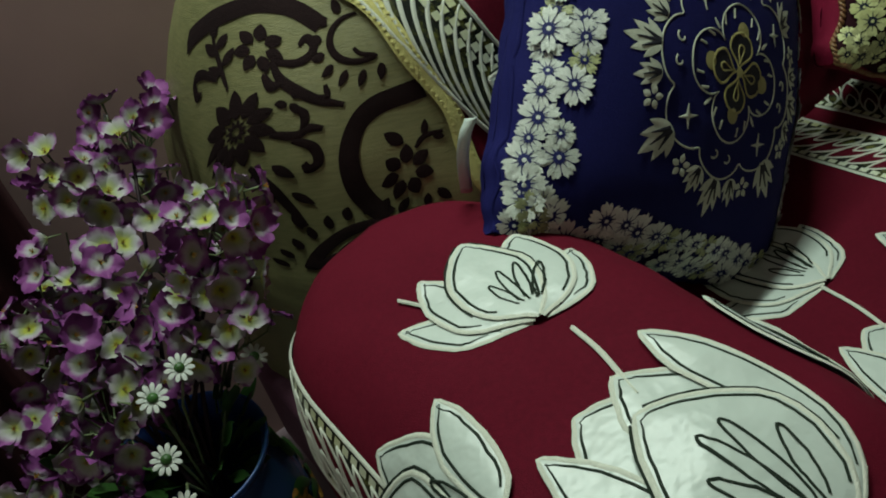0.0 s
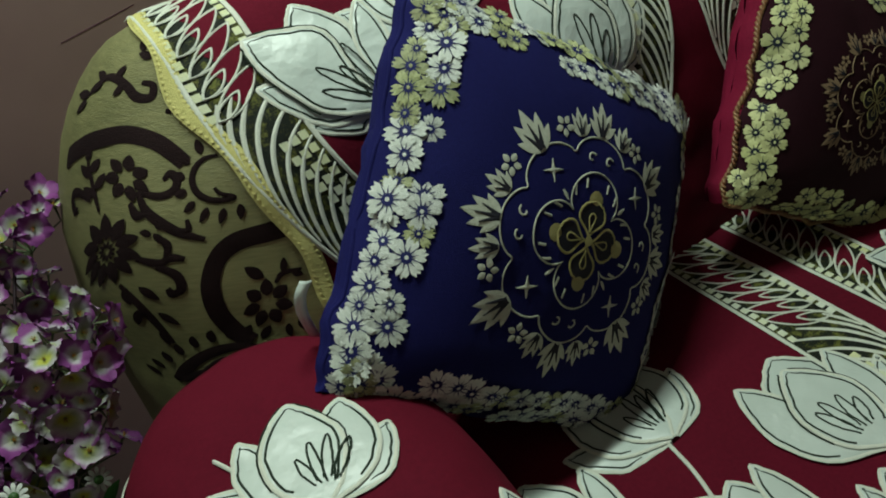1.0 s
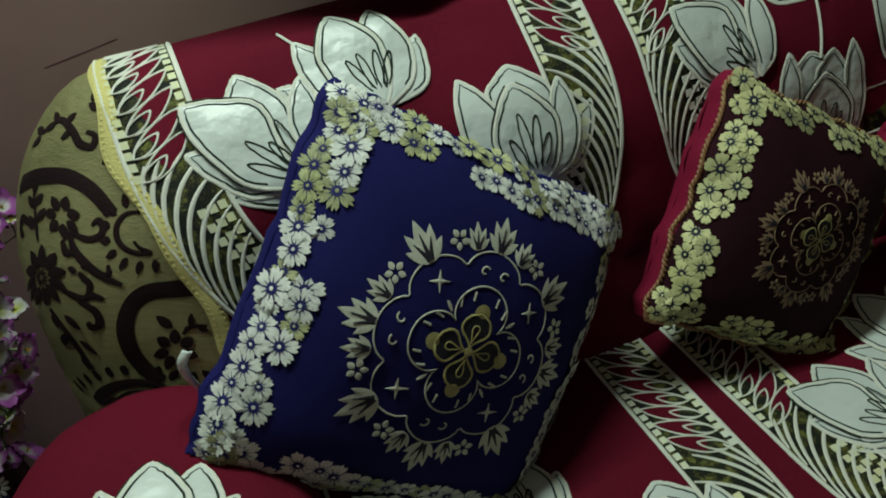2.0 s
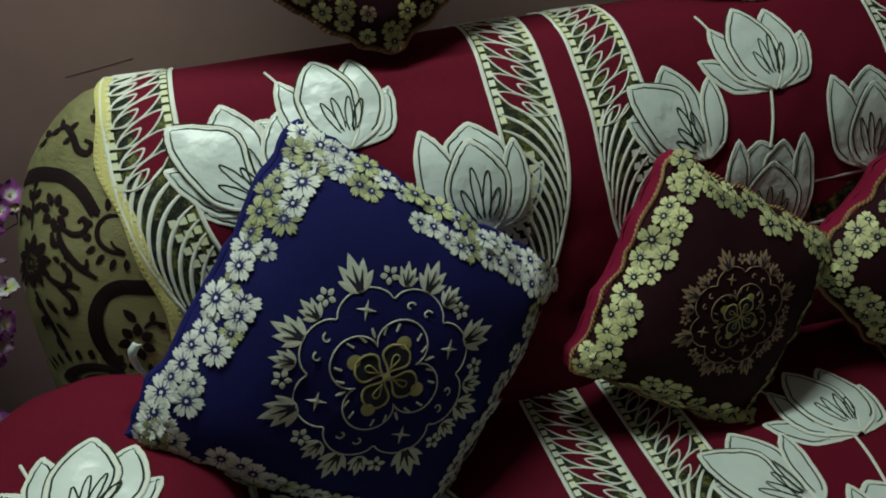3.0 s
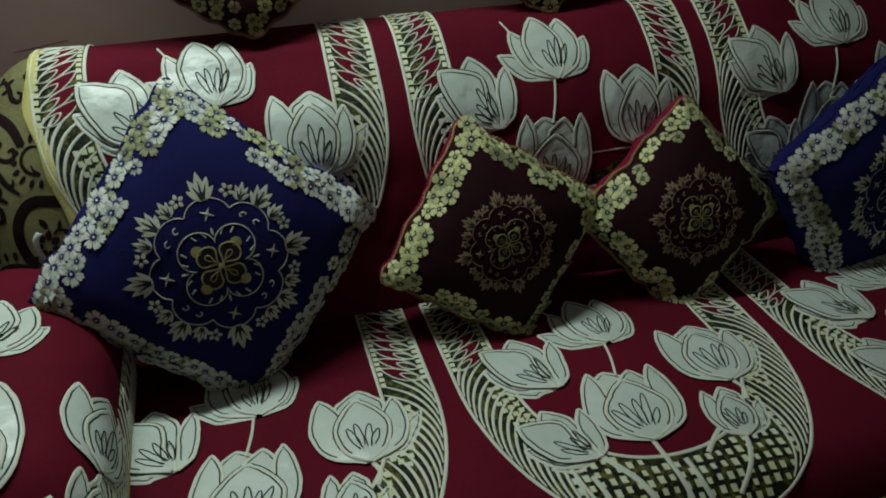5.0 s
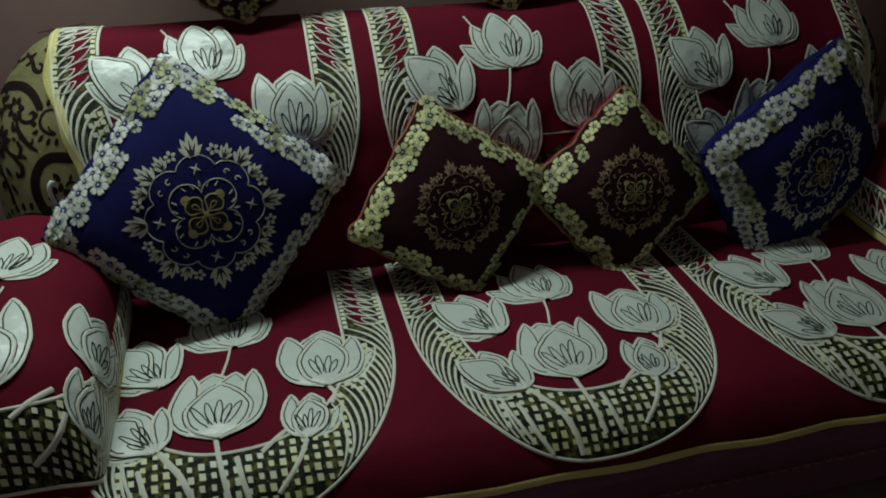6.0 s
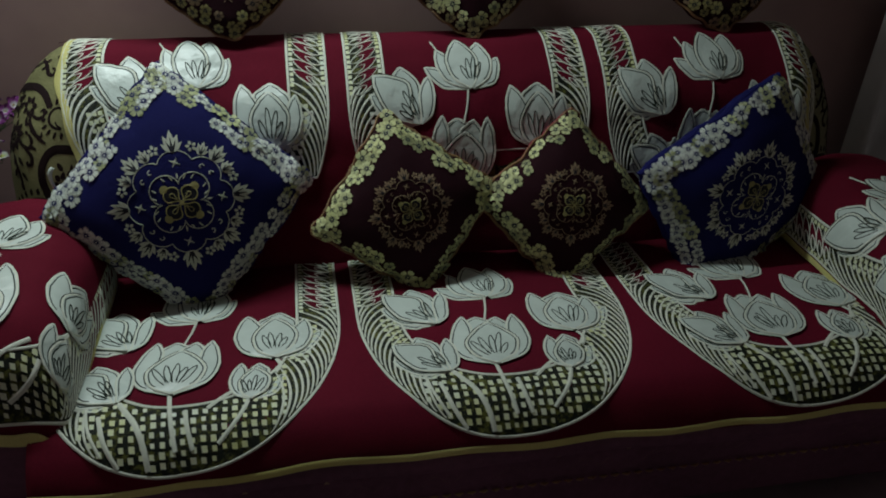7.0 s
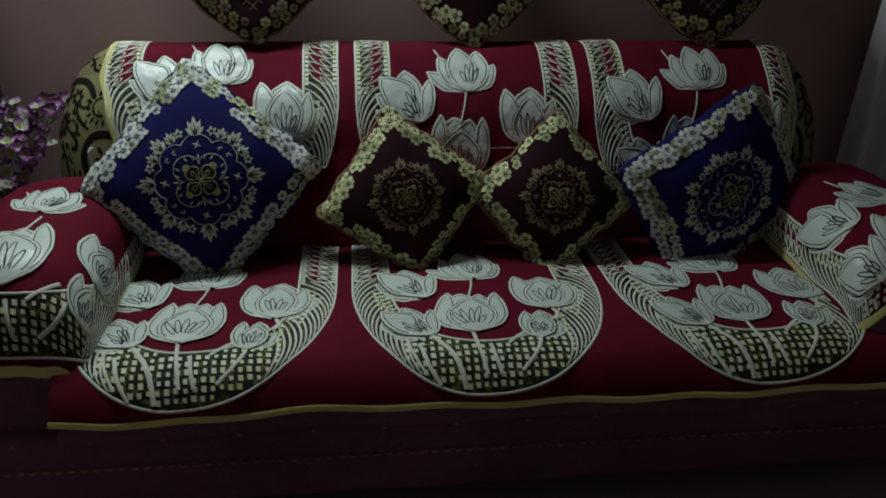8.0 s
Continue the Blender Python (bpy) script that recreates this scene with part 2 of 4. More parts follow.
def ribbon(b, surf, pts, width, h, mat=0, arch=0.0012, closed=False):
    """A raised cord or thread of that width along a line of the surface."""
    n = len(pts)
    rows = []
    for i in range(n):
        if closed:
            p, q = pts[(i - 1) % n], pts[(i + 1) % n]
        else:
            p, q = pts[max(0, i - 1)], pts[min(n - 1, i + 1)]
        dx, dy = q[0] - p[0], q[1] - p[1]
        L = math.hypot(dx, dy) or 1e-9
        w = (width(i / max(1, n - 1)) if callable(width) else width) * 0.5
        ox, oy = -dy / L * w, dx / L * w
        x, y = pts[i]
        rows.append([surf.at(x + ox, y + oy, h - 0.0006), surf.at(x, y, h + arch), surf.at(x - ox, y - oy, h - 0.0006)])
    if closed:
        rows.append(rows[0])
    b.grid(rows, mat)


def patch(b, surf, left, right, h, mat=0, across=5, dome=0.0):
    """Cloth between two lines of equally many points."""
    rows = []
    for p, q in zip(left, right):
        rows.append([surf.at(lerp(p[0], q[0], k / across), lerp(p[1], q[1], k / across), h + dome * math.sin(math.pi * k / across)) for k in range(across + 1)])
    b.grid(rows, mat)


def disc(b, surf, x, y, r, h, mat=0, n=10, dome=0.001):
    ring = [surf.at(x + r * math.cos(2 * math.pi * k / n), y + r * math.sin(2 * math.pi * k / n), h) for k in range(n)]
    b.add([surf.at(x, y, h + dome), *ring], [(0, 1 + k, 1 + (k + 1) % n) for k in range(n)], mat)


def blade(base, angle, length, width, bend=0.5, n=11, fat=0.55, turn=0.0, blunt=0.75):
    """The two edges of a petal from its base. angle: from straight up (towards smaller v), clockwise; turn: of the whole petal."""
    left, right, axis = [], [], []
    x, y = base
    for i in range(n):
        t = i / (n - 1)
        a = angle * (1 - bend * t) + turn
        if i:
            x += math.sin(a) * length / (n - 1)
            y -= math.cos(a) * length / (n - 1)
        w = width * 0.5 * (math.sin(math.pi * t ** fat) ** blunt if 0 < t < 1 else 0.02)
        left.append((x - math.cos(a) * w, y - math.sin(a) * w))
        right.append((x + math.cos(a) * w, y + math.sin(a) * w))
        axis.append((x, y))
    return left, right, axis


def offset(pts, d):
    """The same line moved sideways by d, to the right of its run."""
    out = []
    for i, (x, y) in enumerate(pts):
        p, q = pts[max(0, i - 1)], pts[min(len(pts) - 1, i + 1)]
        dx, dy = q[0] - p[0], q[1] - p[1]
        n = math.hypot(dx, dy) or 1e-9
        out.append((x - dy / n * d, y + dx / n * d))
    return out


# Petals of each lotus from the back to the front: tip, middle of the left edge, middle of the right edge; the foot is at 0, 0 and the height 1.
LOTUS = {}
LOTUS["t"] = ([((-0.84, 0.44), (-0.56, 0.05), (-0.40, 0.30)), ((0.51, 0.58), (0.22, 0.30), (0.46, 0.17)), ((-0.56, 0.80), (-0.60, 0.40), (-0.28, 0.45)), ((0.21, 0.94), (-0.02, 0.62), (0.42, 0.48)), ((-0.19, 1.0), (-0.40, 0.55), (0.15, 0.58))], 0.0, 3)
LOTUS["l"] = ([((-0.68, 0.10), (-0.32, -0.08), (-0.40, 0.14)), ((-0.82, 0.50), (-0.60, 0.10), (-0.46, 0.42)), ((-0.30, 1.0), (-0.46, 0.70), (0.03, 0.66)), ((0.18, 0.83), (0.0, 0.50), (0.24, 0.40)), ((-0.76, 0.85), (-0.66, 0.36), (-0.18, 0.68))], -0.62, 3)
LOTUS["r"] = ([((0.62, 0.54), (0.38, 0.36), (0.46, 0.14)), ((0.0, 1.0), (-0.26, 0.74), (0.28, 0.72)), ((-0.42, 0.95), (-0.52, 0.46), (-0.16, 0.56)), ((0.37, 0.79), (0.20, 0.50), (0.46, 0.38)), ((-0.02, 0.82), (-0.30, 0.42), (0.27, 0.46))], 0.0, 3)
LOTUS["c"] = ([((-0.09, 1.0), (-0.36, 0.72), (0.22, 0.74)), ((0.16, 0.97), (-0.05, 0.75), (0.34, 0.68)), ((-0.30, 1.02), (-0.50, 0.44), (-0.20, 0.55)), ((0.38, 0.97), (0.25, 0.52), (0.50, 0.42)), ((0.02, 0.80), (-0.33, 0.42), (0.34, 0.44))], 0.0, 4)
LOTUS["n"] = ([((0.58, 0.62), (0.36, 0.40), (0.52, 0.20)), ((0.12, 1.0), (-0.12, 0.72), (0.34, 0.74)), ((-0.20, 1.0), (-0.40, 0.50), (-0.06, 0.55)), ((0.08, 0.82), (-0.22, 0.44), (0.34, 0.46))], 0.05, 3)
LOTUS["m"] = LOTUS["l"]


def petal_edge(foot, mid, tip, side):
    """One edge of a petal: a round bowl at the foot, a full shoulder, a short point."""
    dx, dy = tip[0] - mid[0], tip[1] - mid[1]
    full = 0.085 * side
    return spline([foot, (mid[0] * 0.74, mid[1] * 0.36 - 0.012), mid, (mid[0] + 0.55 * dx + full * dy, mid[1] + 0.55 * dy - full * dx), (mid[0] + 0.88 * dx + 0.5 * full * dy, mid[1] + 0.88 * dy - 0.5 * full * dx), tip], 4)


def lotus(parent, surf, kind, x, y, size, turn=0.0, spread_=1.0):
    """One satin lotus with its cord edge and its dark stitching. (x, y): the foot of the flower; size: its height."""
    petals, lean, fingers = LOTUS[kind]
    cord, dark = Build(), Build()
    rnd = random.Random(int((x + 3) * 977) + int((y + 3) * 631) + int(surf.move[0] * 100))
    ct, st = math.cos(turn), math.sin(turn)
    place = lambda p: (x + size * (ct * p[0] * spread_ + st * p[1]), y - size * (ct * p[1] - st * p[0] * spread_))
    wob = lambda pts, amp: [(p[0] + rnd.uniform(-amp, amp), p[1] + rnd.uniform(-amp, amp)) for p in pts]
    vary = lambda p: (p[0] + rnd.uniform(-0.02, 0.02), p[1] + rnd.uniform(-0.02, 0.02))
    ob = None
    for k, (tip, left, right) in enumerate(petals):
        h = 0.0012 + k * 0.0016
        tip, left, right = vary(tip), vary(left), vary(right)
        foot = (0.07 * tip[0], -0.01)
        L, R = ([place(p) for p in petal_edge(foot, mid, tip, side)] for mid, side in ((left, -1), (right, 1)))
        satin = Build()
        patch(satin, surf, L, R, h, 0, 7, 0.0011)
        if ob is None:
            ob = part("lotus_patch", satin, M_SATIN, parent)
        else:
            part("petal", satin, M_SATIN, ob)
        rim = L + R[::-1][1:]
        ribbon(cord, surf, wob(rim, 0.0006), 0.0050, h + 0.0003, 0, 0.0010)
        ribbon(dark, surf, wob(offset(L, 0.0048)[3:-2] + offset(R, -0.0048)[::-1][2:-3], 0.0008), 0.0026, h + 0.0010, 0, 0.0006)
        if k == len(petals) - 1:
            for line in (offset(L, -0.0036)[5:-3], offset(R, 0.0036)[5:-3]):
                ribbon(dark, surf, wob(line, 0.0005), 0.0024, h - 0.0003, 0, 0.0006)
    for k in range(fingers + 1):
        q = k - fingers / 2
        a = lean + q * 0.25 + rnd.uniform(-0.05, 0.05)
        far = rnd.uniform(0.46, 0.62) - 0.05 * abs(q)
        d, e = (math.sin(a), math.cos(a)), (math.cos(a), -math.sin(a))
        loop = [(-0.012, 0.16), (-0.034, 0.26), (-0.040, far * 0.75), (-0.018, far), (0.010, far * 1.02), (0.030, far * 0.8), (0.030, 0.27), (0.014, 0.19)]
        ribbon(dark, surf, wob([place((d[0] * t + e[0] * w, d[1] * t + e[1] * w)) for w, t in spline(loop, 4)], 0.0005), 0.0024, 0.0012 + (len(petals) - 1) * 0.0016 + 0.0018, 0, 0.0006)
    part("cord_edge", cord, M_CORD, ob, "cream corded edge")
    part("stitching", dark, M_STITCH, ob, "dark green stitched outline")
    return ob


U_A, U_B, U_IN_A, U_IN_B, U_D = 0.303, 0.380, 0.212, 0.248, 0.268


def u_point(w, s):
    """A point of the U-shaped band. w: length along it, 0 at the middle of its bottom; s: 0 at its outer edge, 1 at its inner one."""
    a, bb = lerp(U_A, U_IN_A, s), lerp(U_B, U_IN_B, s)
    quarter = 0.53
    if abs(w) < quarter:
        t = w / quarter * math.pi / 2
        c, q = math.cos(t), math.sin(t)
        return (a * math.copysign(abs(q) ** 0.88, q), U_D + bb * abs(c) ** 0.95)
    return (math.copysign(a, w), U_D - (abs(w) - quarter))


def panel(parent, surf, top, bottom=0.66, clip=lambda x, y: True, lotuses="tlrcmn", twist={}):
    """One embroidered panel: a U-shaped band and the lotuses inside it. top: where its legs begin."""
    ground, cord, loops, fill, checks = Build(), Build(), Build(), Build(), Build()
    reach = 0.53 + (U_D - top)
    ws = [lerp(-reach, reach, k / 150) for k in range(151)]
    ws = [w for w in ws if clip(*u_point(w, 0.0))]
    if len(ws) > 3:
        patch(ground, surf, [u_point(w, 0) for w in ws], [u_point(w, 1) for w in ws], 0.0014, 0, 5)
        for s in (0.0, 1.0):
            ribbon(cord, surf, [u_point(w, s) for w in ws], 0.0062, 0.0022, 0, 0.0018)
    part("band", ground, M_STRIP, parent, "olive black embroidered band")
    # leaf loops on the legs
    for side in (-1, 1):
        d = top + 0.01
        while d < 0.235:
            mx, my = side * 0.258, d
            if clip(mx, my):
                for ln, wd, hh in ((0.082, 0.024, 0.0026), (0.043, 0.014, 0.003)):
                    ang = math.radians(-side * 58)
                    bx, by = mx + side * 0.033, my + 0.024
                    L, R, A = blade((bx, by), ang, ln, wd, 0.12, 9, 0.9)
                    if hh < 0.0028:
                        patch(fill, surf, L[3:], R[3:], 0.002, 0, 2)
                    ribbon(loops, surf, L + R[::-1], 0.0026, hh, 0, 0.0012)
                for q in (-0.037, 0.037):
                    for dy in (0.0, 0.0145):
                        cx, cy = mx + q, my + dy
                        patch(checks, surf, [(cx - 0.0045, cy), (cx - 0.0045, cy + 0.010)], [(cx + 0.0045, cy), (cx + 0.0045, cy + 0.010)], 0.0024, 0, 1)
            d += 0.029
        # long curved stripes where the legs turn
        for k in range(17):
            w0 = 0.17 + k * 0.0237
            pts = []
            for i in range(15):
                t = i / 14
                w, q = w0 + 0.17 * t - 0.06 * t * t, 0.05 + 0.90 * t ** 1.35
                if w < 0.575:
                    pts.append(u_point(side * w, q))
            pts = [p for p in pts if clip(*p)]
            if len(pts) > 3:
                ribbon(loops, surf, pts, lambda t: 0.0026 + 0.0028 * math.sin(math.pi * t), 0.0022, 0, 0.0010)
        for k in range(8):
            for q in (0.58, 0.72, 0.86):
                cx, cy = u_point(side * (0.36 + k * 0.020), q)
                if clip(cx, cy):
                    patch(checks, surf, [(cx - 0.005, cy - 0.005), (cx - 0.005, cy + 0.005)], [(cx + 0.005, cy - 0.005), (cx + 0.005, cy + 0.005)], 0.0024, 0, 1)
    # lattice in the bottom of the band
    gx = -0.26
    row = 0
    while gx < 0.26:
        gy = 0.33
        while gy < 0.65:
            inner = abs(gx / U_IN_A) ** 2.1 + abs(max(0, gy - U_D) / U_IN_B) ** 2.1
            outer = abs(gx / (U_A - 0.012)) ** 2.2 + abs((gy - U_D) / (U_B - 0.014)) ** 2.2
            wide = abs(gx) < 0.19
            if inner > 1.08 and outer < 1 and wide and clip(gx, gy):
                cut = 0.0050 + 0.0008 * math.sin(gx * 90 + gy * 70)
                jx, jy = gx + 0.0010 * math.sin(gx * 310 + gy * 170), gy + 0.0010 * math.sin(gx * 210 - gy * 390) + 0.2 * gx * gx
                patch(checks, surf, [(jx - cut, jy - cut * 1.15), (jx - cut * 0.8, jy + cut)], [(jx + cut * 0.85, jy - cut), (jx + cut, jy + cut * 1.2)], 0.0025, 0, 1)
            gy += 0.0185
        gx += 0.0185
    # stems
    def stem(pts, w=0.0085):
        pts = [p for p in spline(pts, 6) if clip(*p)]
        if len(pts) > 2:
            ribbon(cord, surf, pts, w, 0.003, 0, 0.002)
    stem([(-0.086, 0.105), (-0.074, 0.130), (-0.064, 0.150)], 0.004)
    stem([(-0.006, 0.245), (-0.012, 0.285), (-0.024, 0.330)], 0.005)
    stem([(-0.034, 0.478), (-0.028, 0.530), (-0.015, 0.605)], 0.0085)
    stem([(0.000, 0.528), (0.006, 0.565), (0.016, 0.606)])
    stem([(-0.132, 0.482), (-0.112, 0.512), (-0.090, 0.545), (-0.072, 0.590), (-0.064, 0.632)], 0.0105)
    stem([(0.118, 0.510), (0.108, 0.540), (0.090, 0.570), (0.062, 0.602)])
    stem([(-0.158, 0.520), (-0.142, 0.575), (-0.118, 0.622)])
    stem([(-0.184, 0.500), (-0.172, 0.550), (-0.148, 0.598)], 0.006)
    stem([(0.100, 0.478), (0.068, 0.502), (0.040, 0.528)])
    stem([(0.168, 0.398), (0.176, 0.420), (0.166, 0.445)])
    part("cord_edge", cord, M_CORD, parent, "cream corded edges and stems")
    tagged(part("leaf_embroidery", loops, M_CORD, parent, "cream embroidered leaf loops and stripes"), kind="stuff")
    tagged(part("leaf_filling", fill, M_CLOTH, parent, "maroon leaf fillings"), kind="stuff")
    tagged(part("check_embroidery", checks, M_CHECK, parent, "pale gold checked lattice"), kind="stuff")
    # x, y of the foot, height, turn
    kinds = {"t": (0.004, 0.243, 0.138, 0.0), "l": (-0.130, 0.326, 0.144, 0.0), "r": (0.164, 0.396, 0.160, 0.04),
             "c": (-0.030, 0.482, 0.166, 0.02), "m": (-0.130, 0.490, 0.124, -0.16), "n": (0.120, 0.515, 0.106, 0.0)}
    for key in lotuses:
        x, y, size, turn = kinds[key]
        if clip(x, y - size * 0.4):
            a, dx, dy, k, wide = twist.get(key, (0.0, 0.0, 0.0, 1.0, 1.0))
            lotus(parent, surf, key, x + dx, y + dy, size * k, turn + a, wide)


def cloth(parent, name, surf, us, vs, mat, h=0.0005, thick=0.004, label=""):
    """A sheet on the surface, with a thickness."""
    b = Build()
    b.grid([[surf.at(u, v, h) for u in us] for v in vs])
    ob = part(name, b, mat, parent, label)
    m = ob.modifiers.new("thickness", "SOLIDIFY")
    m.thickness, m.offset = thick, 1
    return ob


def lace(parent, surf, pts, width=0.021, h=0.002):
    """A crocheted edging: a flat tape with three rows of low stitches."""
    b = Build()
    ribbon(b, surf, pts, width, h, 0, 0.0012)
    ob = part("lace_edging", b, M_LACE, parent, "yellow crocheted lace edging")
    b = Build()
    run = Line([(p[0], p[1], 0) for p in pts], 2)
    k = 0.0
    while k < run.length:
        x, y, _ = run.at(k)
        x2, y2, _ = run.at(k + 0.004)
        L = math.hypot(x2 - x, y2 - y) or 1e-9
        ox, oy = -(y2 - y) / L, (x2 - x) / L
        for q in (-0.30, 0.0, 0.30):
            cx, cy = x + ox * q * width, y + oy * q * width
            disc(b, surf, cx, cy, 0.0022 if q else 0.0015, h + 0.0007, 0, 5, 0.0009)
        k += 0.0075
    tagged(part("lace_stitch", b, M_LACE2, ob), kind="stuff")
    return ob


def spread(a, b_, n):
    return [lerp(a, b_, k / n) for k in range(n + 1)]


# ---- the sofa ----
sofa = thing("sofa", "three-seat sofa in olive and dark floral brocade under loose covers", "sofa", at=pose(SOFA_X, 0, 0))
to_sofa = sofa.matrix_world.inverted()


def sofa_part(name, b, mats, label=""):
    b.v = [tuple(to_sofa @ Vector(p)) for p in b.v]
    return part(name, b, mats, sofa, label)


back_s = Surf(back_base)
seat_s = Surf(seat_base)
b = Build()
rows = []
for x in spread(SOFA_X - 1.154, SOFA_X + 1.154, 90):
    front = [back_s.at(x, v, -0.006) for v in spread(0, BACK.length, 40)]
    s = max(0.0, (abs(x - SOFA_X) - 0.90) / 0.255)
    f = math.sqrt(max(0.0, 1 - min(1, s) ** 2))
    low = front[-1]
    rows.append([(x, 0.54, 0.12), (x, 0.54, 0.50 + 0.33 * f), *front, (x, low.y + 0.01, 0.30), (x, 0.30, 0.12)])
b.grid(rows)
b.add(rows[0], [tuple(range(len(rows[0])))])
b.add(rows[-1], [tuple(range(len(rows[-1])))])
backrest = sofa_part("backrest", b, M_BROCADE, "rounded backrest in olive gold brocade with dark flock flowers")
b = Build()
b.grid([[seat_s.at(x, v, -0.005) for v in spread(0, SEAT.length - 0.03, 40)] + [(x, -0.46, 0.27), (x, 0.12, 0.27)] for x in spread(-0.86, 0.96, 50)])
sofa_part("seat", b, M_BASE, "long upholstered seat")
b = Build()
b.box(-1.12, 1.22, -0.475, 0.50, 0.09, 0.295, 0, 0.02)
base_front = sofa_part("base", b, M_BASE, "dark maroon brocade base panel")
for side in (-1, 1):
    s = Surf(arm_base(side))
    b = Build()
    rows = []
    for v in spread(0.0, ARM_RUN.length, 40):
        rows.append([s.at(u, v, -0.006) for u in spread(-ARM.length + 0.02, ARM.length - 0.02, 36)])
    tail = [Vector((p.x, p.y + 0.004, 0.12)) for p in rows[-1]]
    rows.append(tail)
    b.grid(rows)
    b.box(ARM_X[side] - 0.165, ARM_X[side] + 0.165, -0.39, 0.13, 0.11, 0.52, 0, 0.03)
    sofa_part("arm", b, M_BASE, "padded rounded arm in dark brocade")
for x in (-1.05, 1.15):
    for y in (-0.42, 0.44):
        b = Build()
        b.tube([(x, y, 0), (x, y, 0.03), (x, y, 0.10)], lambda t: 0.022 + 0.014 * t, 12)
        sofa_part("leg", b, M_WOOD, "turned dark wooden foot")

# ---- the loose covers ----
BACK_C, SEAT_C = (-0.587, 0.068, 0.722), (-0.602, 0.045, 0.692)
back_cover = thing("back_cover", "maroon velvet cover with satin lotuses draped over the sofa back", "sofa cover")
cover_s = Surf(cover_base)
cloth(back_cover, "cloth", cover_s, spread(COVER_L, COVER_R, 150), spread(0.0, BACK.length - 0.005, 60), M_CLOTH, 0.0, 0.003)
for c, rise, twist in zip(BACK_C, (0.022, 0.048, 0.055), ({"l": (0.0, 0.020, -0.020, 1.06, 1.0)}, {}, {"l": (0.0, -0.022, -0.004, 1.0, 1.0), "t": (0.0, 0.010, -0.008, 1.0, 1.0)})):
    panel(back_cover, Surf(cover_base, -1, (c, rise)), -rise + 0.004, clip=lambda x, y: y < 0.47, lotuses="tlrcm", twist=twist)
for x, ph in ((COVER_L, 0.0), (COVER_R, 2.0)):
    lace(back_cover, cover_s, [(x + 0.006 * math.sin(v * 21 + ph) + 0.004 * math.sin(v * 47), v) for v in spread(0.02, BACK.length - 0.03, 100)])
seat_cover = thing("seat_cover", "maroon velvet seat cover with satin lotuses and yellow lace hem", "sofa cover")
cloth(seat_cover, "cloth", seat_s, spread(-0.875, 0.975, 150), spread(0.0, 0.672, 60), M_CLOTH, 0.0, 0.003)
for c in SEAT_C:
    panel(seat_cover, Surf(seat_base, -1, (c, 0.0)), 0.0, clip=lambda x, y, c=c: -0.87 < x + c < 0.97)
lace(seat_cover, seat_s, [(u, 0.668 + 0.004 * math.sin(u * 9) + 0.003 * math.sin(u * 23)) for u in spread(-0.875, 0.975, 220)], 0.014, 0.0025)
for side in (-1, 1):
    cover = thing("arm_cover", "maroon velvet cover with satin lotuses over a sofa arm", "sofa cover", "covers on the two sofa arms")
    base = arm_base(side)
    s = Surf(base)
    cloth(cover, "cloth", s, spread(-0.318, 0.318, 56), spread(0.0, 0.714 if side < 0 else 0.643, 64), M_CLOTH, 0.0, 0.003)
    shift, hem, twist = ((0.030, 0.040), 0.711, {"t": (0.28, -0.020, -0.026, 0.86, 1.12), "l": (0.05, -0.030, 0.0, 0.88, 1.0), "c": (-0.26, 0.022, 0.012, 1.15, 1.0), "r": (0.0, 0.010, 0.020, 0.88, 1.0), "m": (0.0, -0.01, 0.03, 0.9, 1.0), "n": (0.0, 0.04, 0.02, 1.0, 1.0)}) if side < 0 else ((0.0, 0.080), 0.640, {"t": (-0.35, 0.0, 0.0, 0.9, 1.0)})
    panel(cover, Surf(base, -1, shift), -shift[1] + 0.02, clip=lambda x, y, a=shift, e=hem: abs(x + a[0]) < 0.312 and y + a[1] < e - 0.008, twist=twist)
    lace(cover, s, [(side * -0.318, v) for v in spread(0.03, hem - 0.006, 60)], 0.017)
    lace(cover, s, [(u, hem + 0.006 * math.sin(u * 34) + 0.003 * math.sin(u * 71 + 1)) for u in spread(-0.318, 0.318, 80)], 0.024, 0.006)

# ---- cushions ----


def cushion_base(a, thick, pinch=0.045, tall=1.0, at=None, rest=None):
    def base(px, py):
        """px, py in metres from the middle of the face, along the sides."""
        x, y = max(-1, min(1, px / a)), max(-1, min(1, py / a))
        k = max(0.0, (1 - abs(x) ** 2.1) * (1 - abs(y) ** 2.1))
        z = thick * k ** 0.5
        puff = wave(px + a * 11, py, 0.09, 0.006) * k ** 0.5 + wave(px, py + a * 7, 0.03, 0.0015) * k
        tuck = 1 - 0.055 * (x * y) ** 4
        rim = max(abs(x), abs(y)) ** 6
        p = Vector((a * x * tuck * (1 - pinch * (1 - y * y) * x * x) + wave(px + a * 5, py * 1.7, 0.05, 0.009) * rim,
                    tall * (a * y * tuck * (1 - pinch * (1 - x * x) * y * y) + wave(px * 1.7, py + a * 9, 0.05, 0.009) * rim), z + puff + wave(px * 1.3, py + a, 0.04, 0.010) * rim))
        if rest is None:
            return p
        # the lowest corner gives way and slides forward on the seat
        w = at @ p
        if w.z < rest:
            w.y -= 0.85 * (rest - w.z)
            w.z = rest - 0.35 * (rest - w.z)
        return inverse @ w
    inverse = at.inverted() if at is not None else None
    return base


